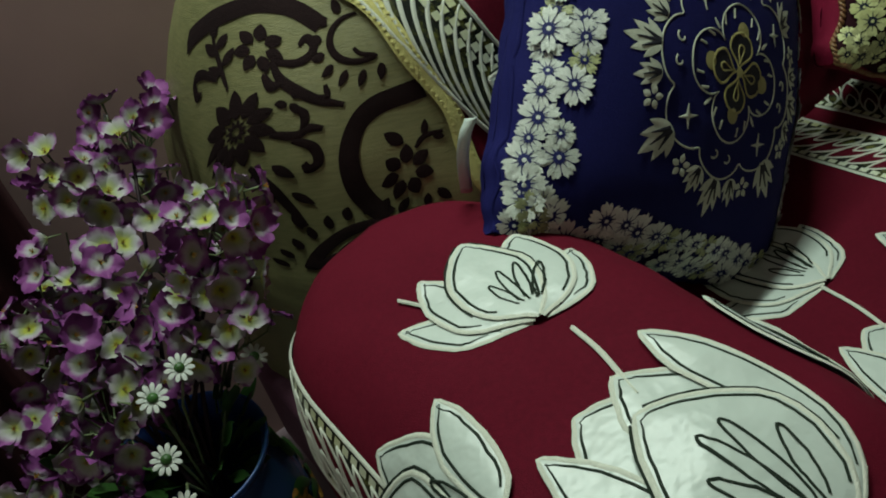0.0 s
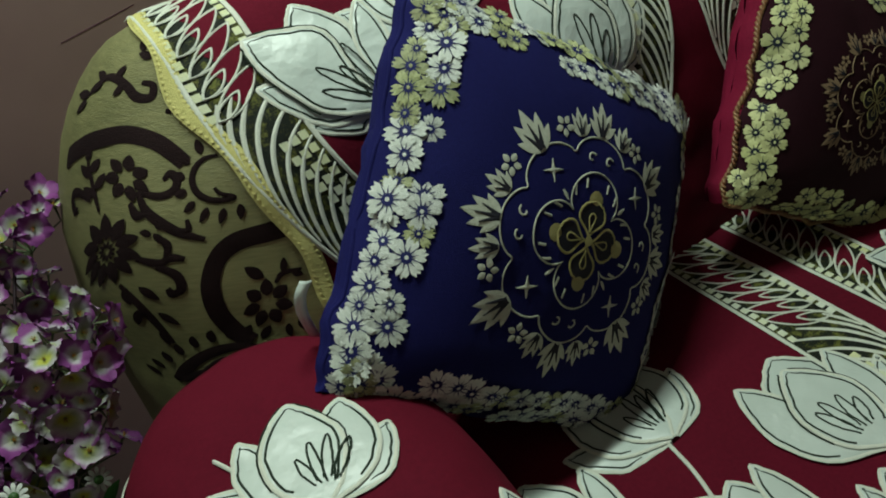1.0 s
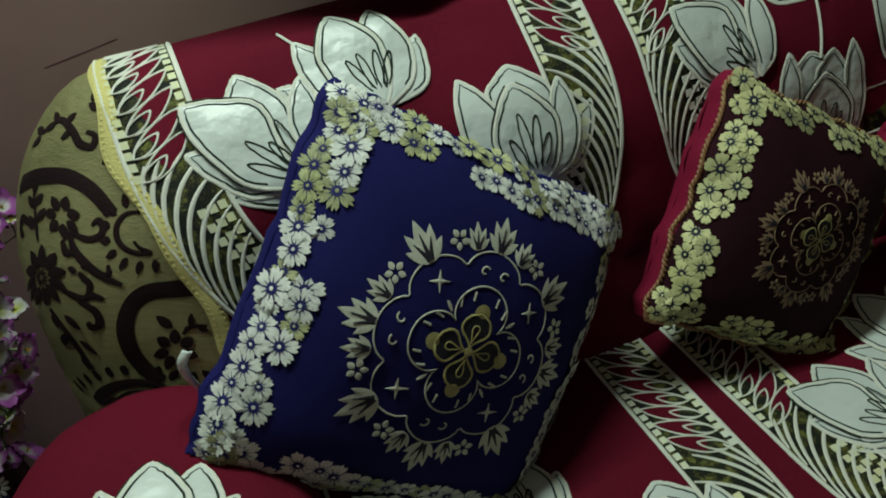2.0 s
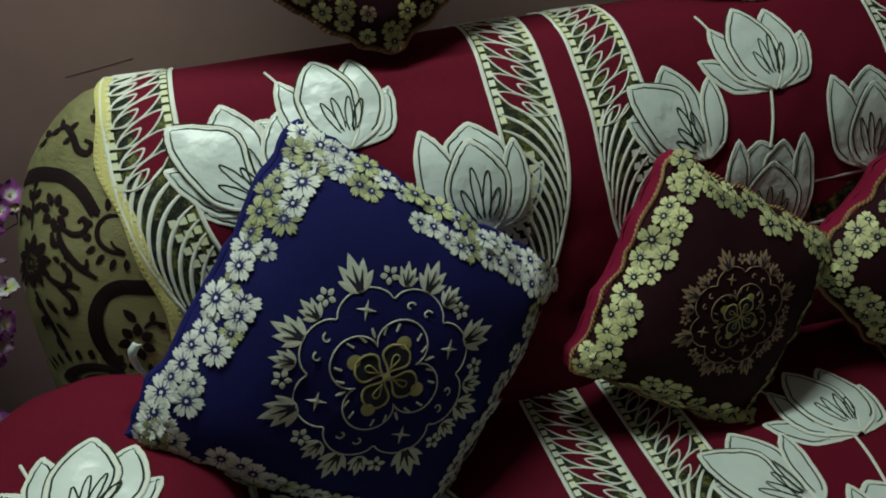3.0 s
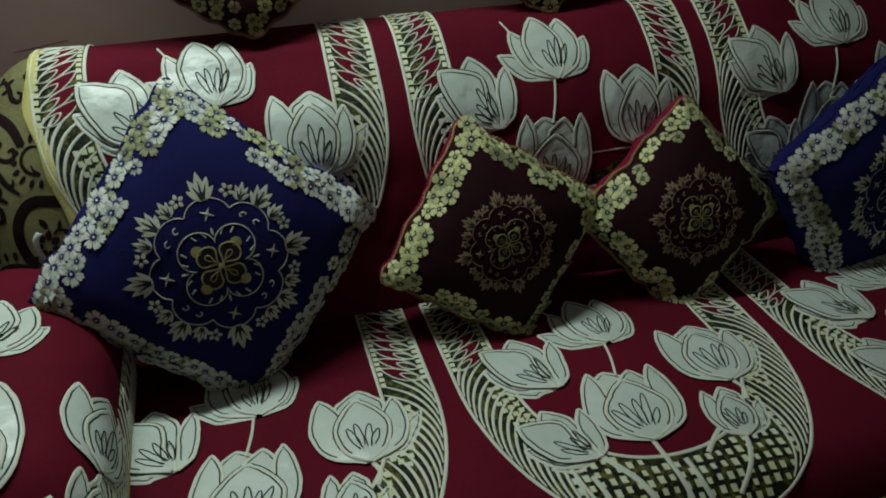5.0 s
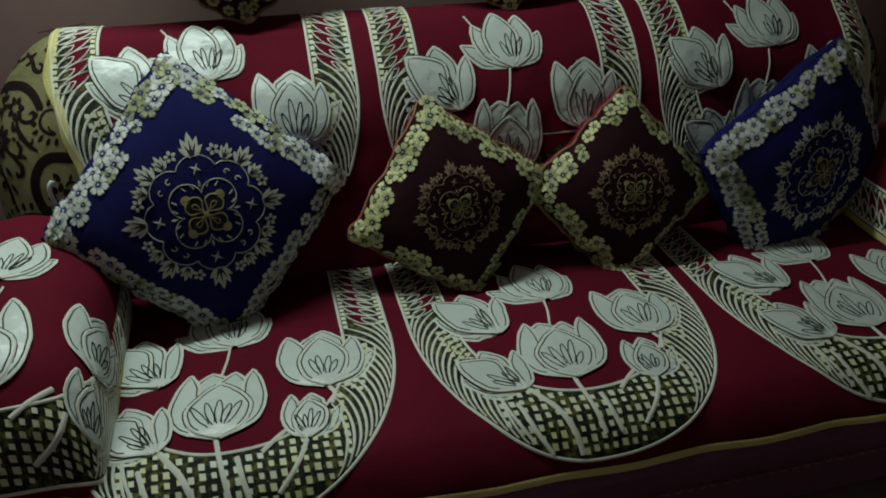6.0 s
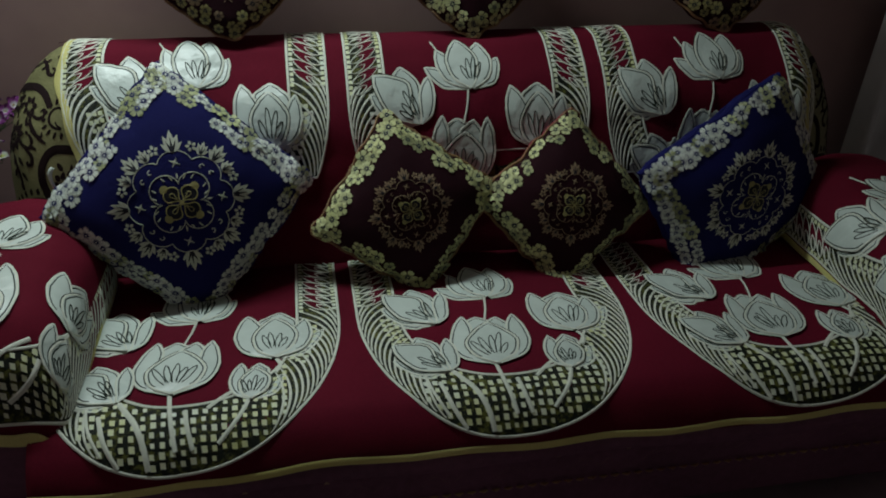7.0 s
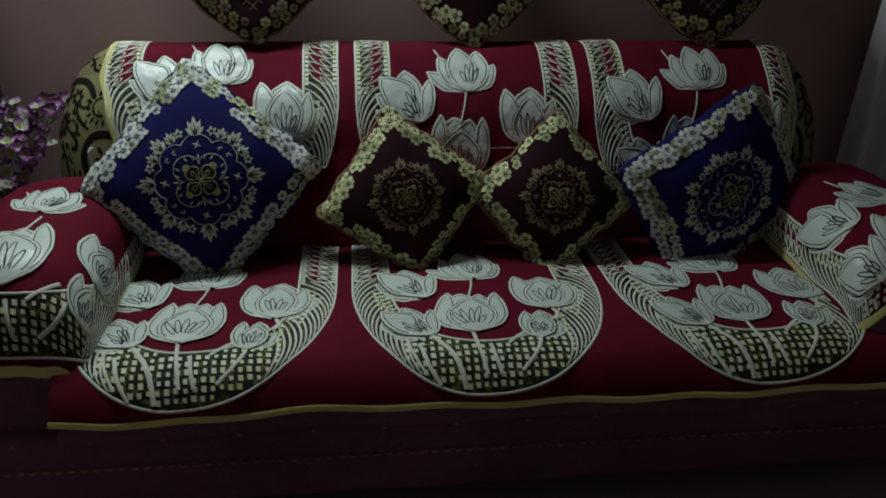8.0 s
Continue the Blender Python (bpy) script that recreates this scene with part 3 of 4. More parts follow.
def flower_mesh(name, mats, r, petals=6, ragged=0.10, seed=1):
    """A small embroidered flower: notched petals over a dark ground, with an eye."""
    b = Build()
    rnd = random.Random(seed)
    for k in range(petals):
        a = 2 * math.pi * k / petals + rnd.uniform(-0.08, 0.08)
        pts = [(0.20, 0.10), (0.50, 0.33), (0.80, 0.40), (0.90 + ragged, 0.30), (0.92, 0.15), (1.0 + ragged, 0.03), (0.90, -0.13), (0.92 + ragged, -0.30), (0.78, -0.40), (0.50, -0.33), (0.20, -0.10)]
        verts = []
        for q, (x, y) in enumerate([(0.60, 0.0)] + pts):
            x *= 0.96 + rnd.uniform(-0.04, 0.04)
            y *= 4.9 / petals
            verts.append(((x * math.cos(a) - y * math.sin(a)) * r, (x * math.sin(a) + y * math.cos(a)) * r, 0.0016 if q == 0 else 0.0009 - 0.0005 * (q in (5, 6, 7))))
        n = len(pts)
        b.add(verts, [(0, 1 + i, 1 + (i + 1) % n) for i in range(n)], 0)
    for k in range(petals):
        for off, r1 in ((0.5, 0.80), (0.0, 0.62)):
            a = 2 * math.pi * (k + off) / petals
            d, e = (math.cos(a), math.sin(a)), (-math.sin(a) * 0.035 * r, math.cos(a) * 0.035 * r)
            b.add([(d[0] * 0.28 * r + e[0], d[1] * 0.28 * r + e[1], 0.0019), (d[0] * 0.28 * r - e[0], d[1] * 0.28 * r - e[1], 0.0019), (d[0] * r1 * r, d[1] * r1 * r, 0.0018)], [(0, 1, 2)], 1)
    for rad, z0, z1, mt in ((0.30, 0.0016, 0.0022, 1), (0.11, 0.0022, 0.0027, 0)):
        n = 8
        b.add([(0, 0, z1)] + [(rad * r * math.cos(2 * math.pi * k / n), rad * r * math.sin(2 * math.pi * k / n), z0) for k in range(n)], [(0, 1 + k, 1 + (k + 1) % n) for k in range(n)], mt)
    return b.mesh(name, mats)


def blade_flat(length, width, side):
    return [(length * t, side * width * 0.5 * math.sin(math.pi * (0.06 + 0.94 * t) ** 0.85) ** 0.9 if t < 1 else 0.0) for t in spread(0, 1, 8)]


def turned(p, x, y, a):
    return (x + p[0] * math.cos(a) - p[1] * math.sin(a), y + p[0] * math.sin(a) + p[1] * math.cos(a))


def leaf(parent, s, x, y, ang, size, mat):
    """A jagged embroidered leaf with a dark heart, pointing along ang."""
    b, dark = Build(), Build()
    lobes = ((0, 1.05, 0.36), (0.48, 0.88, 0.30), (-0.48, 0.88, 0.30), (1.0, 0.66, 0.25), (-1.0, 0.66, 0.25))
    for k, (da, ln, wd) in enumerate(lobes):
        L, R = [turned(p, x, y, ang + da * 0.85) for p in blade_flat(size * ln, size * wd, -1)], [turned(p, x, y, ang + da * 0.85) for p in blade_flat(size * ln, size * wd, 1)]
        patch(b, s, L, R, 0.0006 + 0.00005 * k, 0, 2, 0.0004)
        if k < 3:
            ribbon(dark, s, [turned((size * ln * q, 0), x, y, ang + da * 0.85) for q in (0.05, 0.25, 0.45, 0.66)], lambda q: size * 0.15 * (1 - q * 0.85), 0.0017, 0, 0.0004)
    ob = part("leaf", b, mat, parent)
    part("dark_filling", dark, M_INK, ob)


def mandala(parent, s, R, m_line, m_fill, m_heart, shift=(0, 0)):
    """The round embroidered motif in the middle of a cushion; its axes lie on the diagonals."""
    ox, oy = shift
    turn = math.pi / 4
    P = lambda r, a: (ox + R * r * math.cos(a + turn), oy + R * r * math.sin(a + turn))
    line, heart = Build(), Build()
    lw, up, arch = max(0.0016, R * 0.0135), 0.0006, 0.0005
    ribbon(line, s, [P(0.585 + 0.135 * abs(math.cos(4 * a)) ** 0.55, a) for a in spread(0, 2 * math.pi, 200)[:-1]], lw, up, 0, arch, True)
    ribbon(line, s, [P(0.25 + 0.22 * abs(math.sin(2 * a)) ** 0.6, a) for a in spread(0, 2 * math.pi, 160)[:-1]], lw, up, 0, arch, True)
    for k in range(4):
        a, a2 = math.pi / 4 + k * math.pi / 2, k * math.pi / 2
        for q in (-0.62, -0.3, 0.3, 0.62):
            ribbon(line, s, [P(0.33 + 0.03 * (abs(q) < 0.5), a + q * 0.9), P(0.365 + 0.03 * (abs(q) < 0.5), a + q * 0.85), P(0.395 + 0.03 * (abs(q) < 0.5), a + q * 0.8)], lw * 1.4, up, 0, arch)
        ribbon(line, s, [P(0.33, a2), P(0.37, a2), P(0.41, a2)], lambda t: lw * 2.2 * math.sin(math.pi * (0.15 + 0.7 * t)), up, 0, arch)
        ctr = P(0.555, a2)
        for q in range(4):
            t = a2 + q * math.pi / 2 + 0.3
            ribbon(line, s, [(ctr[0] + R * r * math.cos(t), ctr[1] + R * r * math.sin(t)) for r in (0, 0.035, 0.08)], lambda z: lw * 2.6 * (1 - z) + 0.0003, up, 0, arch)
        for q in (-0.14, 0.14):
            ctr = P(0.565, a + q)
            ribbon(line, s, [(ctr[0] + R * (0.045 - 0.004 * i) * math.cos(t), ctr[1] + R * (0.045 - 0.004 * i) * math.sin(t)) for i, t in enumerate(spread(a, a + 4.4, 9))], lw * 1.1, up, 0, arch)
    disc(heart, s, *P(0, 0), R * 0.035, 0.0022, 0, 8, 0.0004)
    ob = part("mandala", line, m_line, parent, "round medallion of scalloped thread outlines")
    tagged(ob, kind="stuff")
    part("heart", heart, m_heart, ob)
    for k in range(4):
        a, a2 = math.pi / 4 + k * math.pi / 2, k * math.pi / 2
        fill, dark = Build(), Build()
        disc(fill, s, *P(0.285, a), R * 0.062, up, 0, 12, 0.001)
        edge = lambda sg, w: [P(0.03 + 0.25 * t, a + sg * w * math.sin(math.pi * t ** 1.1) ** 0.7) for t in spread(0, 1, 10)]
        ribbon(fill, s, edge(-1, 0.66) + edge(1, 0.66)[::-1], lw * 1.5, 0.0012, 0, arch)
        patch(dark, s, edge(-1, 0.56), edge(1, 0.56), 0.0009, 0, 4)
        drop = [P(0.06 + 0.13 * math.sin(math.pi * i / 16), a + 0.34 * math.cos(math.pi * i / 16) * math.sin(math.pi * i / 16)) for i in range(17)]
        ribbon(fill, s, drop, lw * 1.0, 0.0014, 0, arch, True)
        petal = part("centre_petal", fill, m_heart, parent)
        part("dark_filling", dark, M_INK, petal)
        leaf(parent, s, *P(0.70, a2), a2 + turn, R * 0.29, m_fill)
        leaf(parent, s, *P(0.72, a), a + turn, R * 0.26, m_fill)
        for q in (-0.26, 0.26):
            leaf(parent, s, *P(0.71, a + q), a + turn + q * 1.2, R * 0.19, m_fill)
        for q in (-0.33, 0.33):
            fx, fy = P(0.79, a2 + q)
            b = Build()
            for j in range(5):
                t = j * 2 * math.pi / 5 + a2
                L, Rr, A = blade((fx + R * 0.018 * math.sin(t), fy - R * 0.018 * math.cos(t)), t, R * 0.062, R * 0.046, 0, 6, 0.9)
                patch(b, s, L, Rr, 0.0007, 0, 2, 0.0005)
            part("blossom", b, m_fill, parent)


def cushion(label, group, a, thick, at, m_body, m_back, flowers, per_side, R, m_line, m_fill, m_heart, rope=None, seed=1, grid=False, drop=0.0, gusset=0.02, pinch=0.045, tall=1.0, rest=None):
    ob = thing("cushion", label, "cushion", group, at=at)
    base = cushion_base(a, thick, pinch, tall, at, rest)
    s = Surf(base, 1.0)
    b = Build()
    n = 36
    c = [math.sin(math.pi / 2 * (-1 + 2 * k / n)) * a for k in range(n + 1)]
    b.grid([[base(x, y) for x in c] for y in c])
    part("front", b, m_body, ob)
    edge = [(c[k], -a) for k in range(n)] + [(a, c[k]) for k in range(n)] + [(c[n - k], a) for k in range(n)] + [(-a, c[n - k]) for k in range(n)]
    loop = [base(*p) for p in edge]
    b = Build()
    b.grid([[Vector((p.x, p.y, -gusset - p.z * 0.8)) for p in (base(x, y) for x in reversed(c))] for y in c])
    b.grid([[Vector((p.x * g, p.y * g, z)) for p in loop] for g, z in ((0.998, 0.0), (1.018, -0.3 * gusset), (1.018, -0.7 * gusset), (1.0, -gusset))], 0, True)
    part("back", b, m_back, ob)
    b = Build()
    if rope:
        strand = Line([tuple(p) for p in loop + [loop[0]]], 2)
        steps = int(strand.length / 0.0022)
        for ph in (0, math.pi):
            run = []
            for k in range(steps + 1):
                p = Vector(strand.at(strand.length * k / steps))
                out = Vector((p.x, p.y, 0)).normalized()
                t = k * 0.0022 / 0.014 * 2 * math.pi + ph
                run.append(p + out * (0.003 + 0.0024 * math.cos(t)) + Vector((0, 0, 0.001 + 0.0024 * math.sin(t))))
            b.tube(run, 0.0023, 5, 0, False)
    else:
        b.tube(loop + [loop[0]], 0.0028, 6, 0, False)
    part("piping", b, rope or m_body, ob)
    if grid:
        b = Build()
        for k in range(-9, 10):
            o = k * 0.021
            for d in (0, 1):
                run = [((t, o), (o, t))[d] for t in spread(-a, a, 40) if abs(t) < 0.70 * a and abs(o) < 0.70 * a]
                if len(run) > 2:
                    ribbon(b, s, run, 0.0013, 0.0006, 0, 0.0005)
        tagged(part("crosshatch", b, M_MOTIF_DIM, ob, "gold cross-hatched threads"), kind="stuff")
    else:
        mandala(ob, s, R, m_line, m_fill, m_heart, (drop, drop))
    rnd = random.Random(seed)
    for e in range(4):
        for k in range(per_side):
            for row, inn in enumerate((0.945, 0.835)):
                if row and rnd.random() < 0.14:
                    continue
                t = -0.94 + 1.86 * (k + 0.5 * row + rnd.uniform(-0.2, 0.2)) / per_side
                w = inn + rnd.uniform(-0.02, 0.02)
                x, y = ((t, -w), (w, t), (-t, w), (-w, -t))[e]
                x, y = max(-0.95, min(0.95, x)) * a, max(-0.95, min(0.95, y)) * a
                p = s.at(x, y, 0.0002 + 0.0007 * rnd.random())
                nrm = (s.at(x, y, 0.01) - s.at(x, y, 0.0)).normalized()
                f = new("embroidered_flower", flowers[0] if rnd.random() < 0.76 else flowers[1])
                f.parent = ob
                z = rnd.uniform(0.78, 1.24)
                f.matrix_local = Matrix.Translation(p) @ nrm.to_track_quat("Z", "Y").to_matrix().to_4x4() @ Matrix.Rotation(rnd.uniform(0, 6.3), 4, "Z") @ Matrix.Diagonal((z, z, 1, 1))
    return ob


def leaning(x, y, z, lean, spin, yaw=0.0):
    """A cushion on its corner: leaning back by that many degrees, turned in its own plane."""
    return pose(x, y, z, 90 - lean, 0, yaw) @ pose(0, 0, 0, 0, 0, spin - 135)


F_BLUE = (flower_mesh("embroidered_flower", [M_FLOWER_W, M_EYE_B], 0.0185, 6), flower_mesh("embroidered_flower_olive", [M_FLOWER_O, M_EYE_B], 0.0168, 6, 0.16, 2))
F_RED = (flower_mesh("embroidered_flower_yellow", [M_FLOWER_Y, M_EYE], 0.0175, 5, 0.03), flower_mesh("embroidered_flower_green", [M_FLOWER_G, M_EYE], 0.0165, 5, 0.03, 2))
F_GOLD = (flower_mesh("embroidered_flower_gold", [M_MOTIF_G, M_EYE], 0.0150, 6, 0.1), flower_mesh("embroidered_flower_wine", [M_MOTIF_DIM, M_EYE], 0.0150, 6, 0.1, 3))
LB = "royal blue cushion, floral edge, ivory medallion, leaning on sofa back"
ON_SEAT = "cushions on the sofa seat"
cushion(LB, ON_SEAT, 0.223, 0.096, leaning(-0.628, 0.080, 0.652, 22, 2, 8), M_BLUE, M_BLUE, F_BLUE, 19, 0.156, M_MOTIF, M_MOTIF, M_MOTIF_G, seed=3, drop=0.003, rest=0.442)
cushion("royal blue floral-edged cushion tipped over against the sofa arm", ON_SEAT, 0.240, 0.072, leaning(0.738, 0.058, 0.600, 14, -19, 11), M_BLUE, M_BLUE, F_BLUE, 19, 0.155, M_MOTIF, M_MOTIF, M_MOTIF_G, seed=5, drop=0.008, tall=0.86, rest=0.442)
LR = "dark wine cushion, yellow floral edge, crimson back and gold rope"
cushion(LR, ON_SEAT, 0.172, 0.076, leaning(-0.118, 0.064, 0.598, 21, 9, 3), M_WINE, M_CRIMSON, F_RED, 11, 0.104, M_MOTIF_DIM, M_MOTIF_DIM, M_MOTIF_G, M_ROPE, 7, gusset=0.028, rest=0.442, pinch=0.075)
cushion(LR, ON_SEAT, 0.168, 0.076, leaning(0.278, 0.060, 0.588, 21, -4, -1), M_WINE, M_CRIMSON, F_RED, 11, 0.104, M_MOTIF_DIM, M_MOTIF_DIM, M_MOTIF_G, M_ROPE, 9, gusset=0.028, rest=0.442, pinch=0.075)
LT = "dark wine cushion with gold edge, standing on the sofa back"
for x, y, z, sp, sd in ((-0.509, 0.455, 1.150, 3, 11), (0.101, 0.475, 1.135, -1, 12), (0.778, 0.465, 1.135, 2, 13)):
    cushion(LT, "cushions along the top of the sofa", 0.180, 0.05, leaning(x, y, z, 24, sp), M_WINE, M_WINE, F_RED if sd == 12 else F_GOLD, 10, 0.11, M_MOTIF_DIM, M_MOTIF_DIM, M_MOTIF_G, M_ROPE, sd, grid=sd != 12, pinch=-0.10)

# ---- dark flock pattern on the uncovered ends of the backrest ----
def flock(points, width, name="flock_scroll"):
    b = Build()
    for mirror in (1, -1):
        s = Surf(back_base, -1, (0, 0) if mirror == 1 else (2 * SOFA_X, 0), mirror)
        ribbon(b, s, spline(points, 7), width, -0.0047, 0, 0.0003)
        b.v = [tuple(to_sofa @ Vector(p)) for p in b.v]
        part(name, b, M_FLOCK, backrest)
        b = Build()


def on_end(u, v, x, y):
    """A point x to the right and y down of (u, v) on the rounded end of the backrest, where the surface turns away."""
    k = step(-0.92, -0.985, u)
    return (u + lerp(0.80, 0.64, k) * x - lerp(0.20, 0.36, k) * y, v + lerp(-0.05, 0.93, k) * x + lerp(0.95, 0.73, k) * y)


def flock_flower(u, v, r, petals, turn=0.0, inner=True, fat=0.42):
    for mirror in (1, -1):
        s = Surf(back_base, -1, (0, 0) if mirror == 1 else (2 * SOFA_X, 0), mirror)
        b = Build()
        for k in range(petals):
            a = 2 * math.pi * k / petals + turn
            L, R, A = blade((0.30 * r * math.sin(a), -0.30 * r * math.cos(a)), a, r * 0.72, r * fat, 0, 8, 0.85)
            L, R = [on_end(u, v, *p) for p in L], [on_end(u, v, *p) for p in R]
            patch(b, s, L, R, -0.0050, 0, 3, 0.0003)
            if inner:
                L, R, A = blade((0.08 * r * math.sin(a + 0.26), -0.08 * r * math.cos(a + 0.26)), a + 0.26, r * 0.22, r * 0.10, 0, 6, 0.85)
                L, R = [on_end(u, v, *p) for p in L], [on_end(u, v, *p) for p in R]
                patch(b, s, L, R, -0.0050, 0, 2, 0.0003)
        b.v = [tuple(to_sofa @ Vector(p)) for p in b.v]
        part("flock_flower", b, M_FLOCK, backrest, "dark velvet flower")


def flock_leaf(u, v, angle, length, width, name="flock_leaf"):
    for mirror in (1, -1):
        s = Surf(back_base, -1, (0, 0) if mirror == 1 else (2 * SOFA_X, 0), mirror)
        b = Build()
        L, R, A = blade((0, 0), angle, length, width, 0.15, 8, 0.85)
        L, R = [on_end(u, v, *p) for p in L], [on_end(u, v, *p) for p in R]
        patch(b, s, L, R, -0.0050, 0, 3, 0.0003)
        b.v = [tuple(to_sofa @ Vector(p)) for p in b.v]
        part(name, b, M_FLOCK, backrest)


def leafy_curl(cu, cv, r, a0, a1, leaves, size):
    """A curl with pointed leaves standing off its outer side; angles from straight up, clockwise, in degrees."""
    at = lambda a, q: (cu + q * r * math.sin(math.radians(a)), cv - q * r * math.cos(math.radians(a)))
    flock([at(lerp(a0, a1, t), 1.0 - 0.12 * t) for t in spread(0, 1, 8)] + [at(a1 + 30, 0.62), at(a1 + 60, 0.42)], taper(r * 0.26))
    for a in spread(a0, a1, leaves - 1):
        u, v = at(a, 1.20)
        flock_leaf(u, v, math.radians(a), size, size * 0.58)


taper = lambda w: (lambda t: w * (0.25 + 0.75 * math.sin(math.pi * (0.12 + 0.76 * t))))
# the large flower, the two small ones and the sprigs between them
flock_flower(-1.042, 0.300, 0.052, 11, 0.0, True, 0.36)
flock_flower(-0.985, 0.259, 0.031, 7, 0.2, False, 0.52)
flock_flower(-0.916, 0.486, 0.033, 7, 0.1, False, 0.52)
flock([(-1.030, 0.130), (-1.014, 0.158), (-0.989, 0.190), (-0.961, 0.222), (-0.939, 0.258), (-0.926, 0.296)], 0.017, "flock_arc")
flock([(-0.870, 0.400), (-0.890, 0.401), (-0.920, 0.403), (-0.945, 0.415), (-0.962, 0.440), (-0.967, 0.475), (-0.960, 0.508), (-0.948, 0.530)], 0.022, "flock_arc")
flock([(-0.979, 0.290), (-0.964, 0.309), (-0.949, 0.314), (-0.941, 0.307), (-0.944, 0.296), (-0.953, 0.297)], taper(0.010))
flock([(-0.982, 0.284), (-0.984, 0.308), (-0.977, 0.334), (-0.963, 0.362), (-0.944, 0.384)], taper(0.011))
flock([(-0.970, 0.351), (-0.956, 0.364), (-0.951, 0.352)], taper(0.008))
flock([(-0.985, 0.314), (-0.995, 0.305), (-0.995, 0.286)], taper(0.010))
for u, v, a, n in ((-0.990, 0.338, -1.9, 0.016), (-0.988, 0.340, 2.4, 0.018), (-0.984, 0.336, 0.9, 0.014)):
    flock_leaf(u, v, a, n, n * 0.7)
flock([(-1.028, 0.250), (-1.022, 0.221), (-1.012, 0.186)], taper(0.006))
for u, v, a, n in ((-1.024, 0.228, -0.9, 0.026), (-1.020, 0.222, 0.9, 0.026), (-1.018, 0.204, -0.7, 0.024), (-1.015, 0.200, 1.0, 0.022), (-1.012, 0.188, 0.2, 0.026)):
    flock_leaf(u, v, a, n, 0.012)
flock([(-1.030, 0.222), (-1.037, 0.190), (-1.046, 0.172), (-1.052, 0.185), (-1.048, 0.197)], taper(0.008))
flock([(-1.018, 0.350), (-0.999, 0.376), (-0.985, 0.380), (-0.972, 0.392)], taper(0.011))
flock([(-0.992, 0.379), (-0.982, 0.366), (-0.984, 0.352)], taper(0.010))
flock([(-1.003, 0.378), (-0.988, 0.404), (-0.990, 0.424), (-1.001, 0.425), (-1.003, 0.414)], taper(0.012))
leafy_curl(-0.904, 0.328, 0.028, 20, -190, 9, 0.019)
flock([(-0.900, 0.462), (-0.888, 0.452), (-0.868, 0.452)], taper(0.006))
for u, v, a, n in ((-0.908, 0.453, -0.9, 0.030), (-0.888, 0.452, 0.2, 0.020), (-0.880, 0.452, 2.2, 0.018), (-0.895, 0.515, 2.6, 0.024), (-0.905, 0.518, 3.4, 0.020)):
    flock_leaf(u, v, a, n, n * 0.5)
leafy_curl(-0.985, 0.588, 0.062, 40, -75, 9, 0.022)
flock([(-1.024, 0.590), (-1.012, 0.560), (-0.990, 0.544), (-0.966, 0.546), (-0.945, 0.562)], 0.005)
flock([(-1.008, 0.592), (-0.998, 0.572), (-0.980, 0.562), (-0.960, 0.570)], 0.005)
# scrolls along the shoulder
flock([(-0.975, 0.128), (-0.950, 0.142), (-0.939, 0.172), (-0.935, 0.196), (-0.923, 0.208), (-0.915, 0.197), (-0.923, 0.187)], taper(0.010))
flock([(-0.912, 0.210), (-0.897, 0.208), (-0.891, 0.224), (-0.903, 0.238), (-0.917, 0.232)], taper(0.010))
for u, v, a, n in ((-0.952, 0.142, -0.5, 0.024), (-0.944, 0.156, 1.3, 0.022), (-0.956, 0.140, -1.7, 0.026), (-0.940, 0.172, -1.8, 0.020), (-0.975, 0.130, -1.0, 0.028), (-0.980, 0.128, -2.2, 0.024), (-0.905, 0.150, 0.4, 0.028), (-0.900, 0.165, -0.8, 0.024)):
    flock_leaf(u, v, a, n, n * 0.5)
for u, v, a, n in ((-1.045, 0.370, 3.0, 0.032), (-1.030, 0.385, 2.2, 0.034), (-1.040, 0.420, 3.4, 0.034), (-1.025, 0.440, 2.0, 0.030), (-1.030, 0.470, 2.9, 0.030)):
    flock_leaf(u, v, a, n, n * 0.45)
flock([(-1.048, 0.360), (-1.040, 0.410), (-1.032, 0.460), (-1.026, 0.500)], taper(0.009))

# ---- base front: woven pattern and bead trim ----
b = Build()
for k in range(86):
    x = -1.06 + k * 0.0262
    b.tube([(x, -0.481, 0.212), (x + 0.009, -0.484, 0.213), (x + 0.018, -0.481, 0.212)], lambda t: 0.0015 + 0.0024 * math.sin(math.pi * t), 6)
b.v = [tuple(to_sofa @ Vector(p)) for p in b.v]
tagged(part("bead_trim", b, M_ROPE, base_front, "dull gold bead trim"), kind="stuff")
flat = Surf(lambda u, v: Vector((u, -0.4755, v)), -1)
rnd = random.Random(4)
for k in range(14):
    b = Build()
    cx = -0.98 + k * 0.158
    for q in range(6):
        a = q * math.pi / 3 + rnd.uniform(-0.2, 0.2)
        L, R, A = blade((cx + 0.008 * math.sin(a), 0.252 - 0.008 * math.cos(a)), a, 0.026, 0.015, 0, 7, 0.9)
        patch(b, flat, L, R, 0.001, 0, 2)
    ribbon(b, flat, spline([(cx + 0.03, 0.24), (cx + 0.06, 0.268), (cx + 0.09, 0.245), (cx + 0.115, 0.262)], 6), 0.007, 0.001)
    b.v = [tuple(to_sofa @ Vector(p)) for p in b.v]
    part("woven_flower", b, M_MOTIF_DIM, base_front)

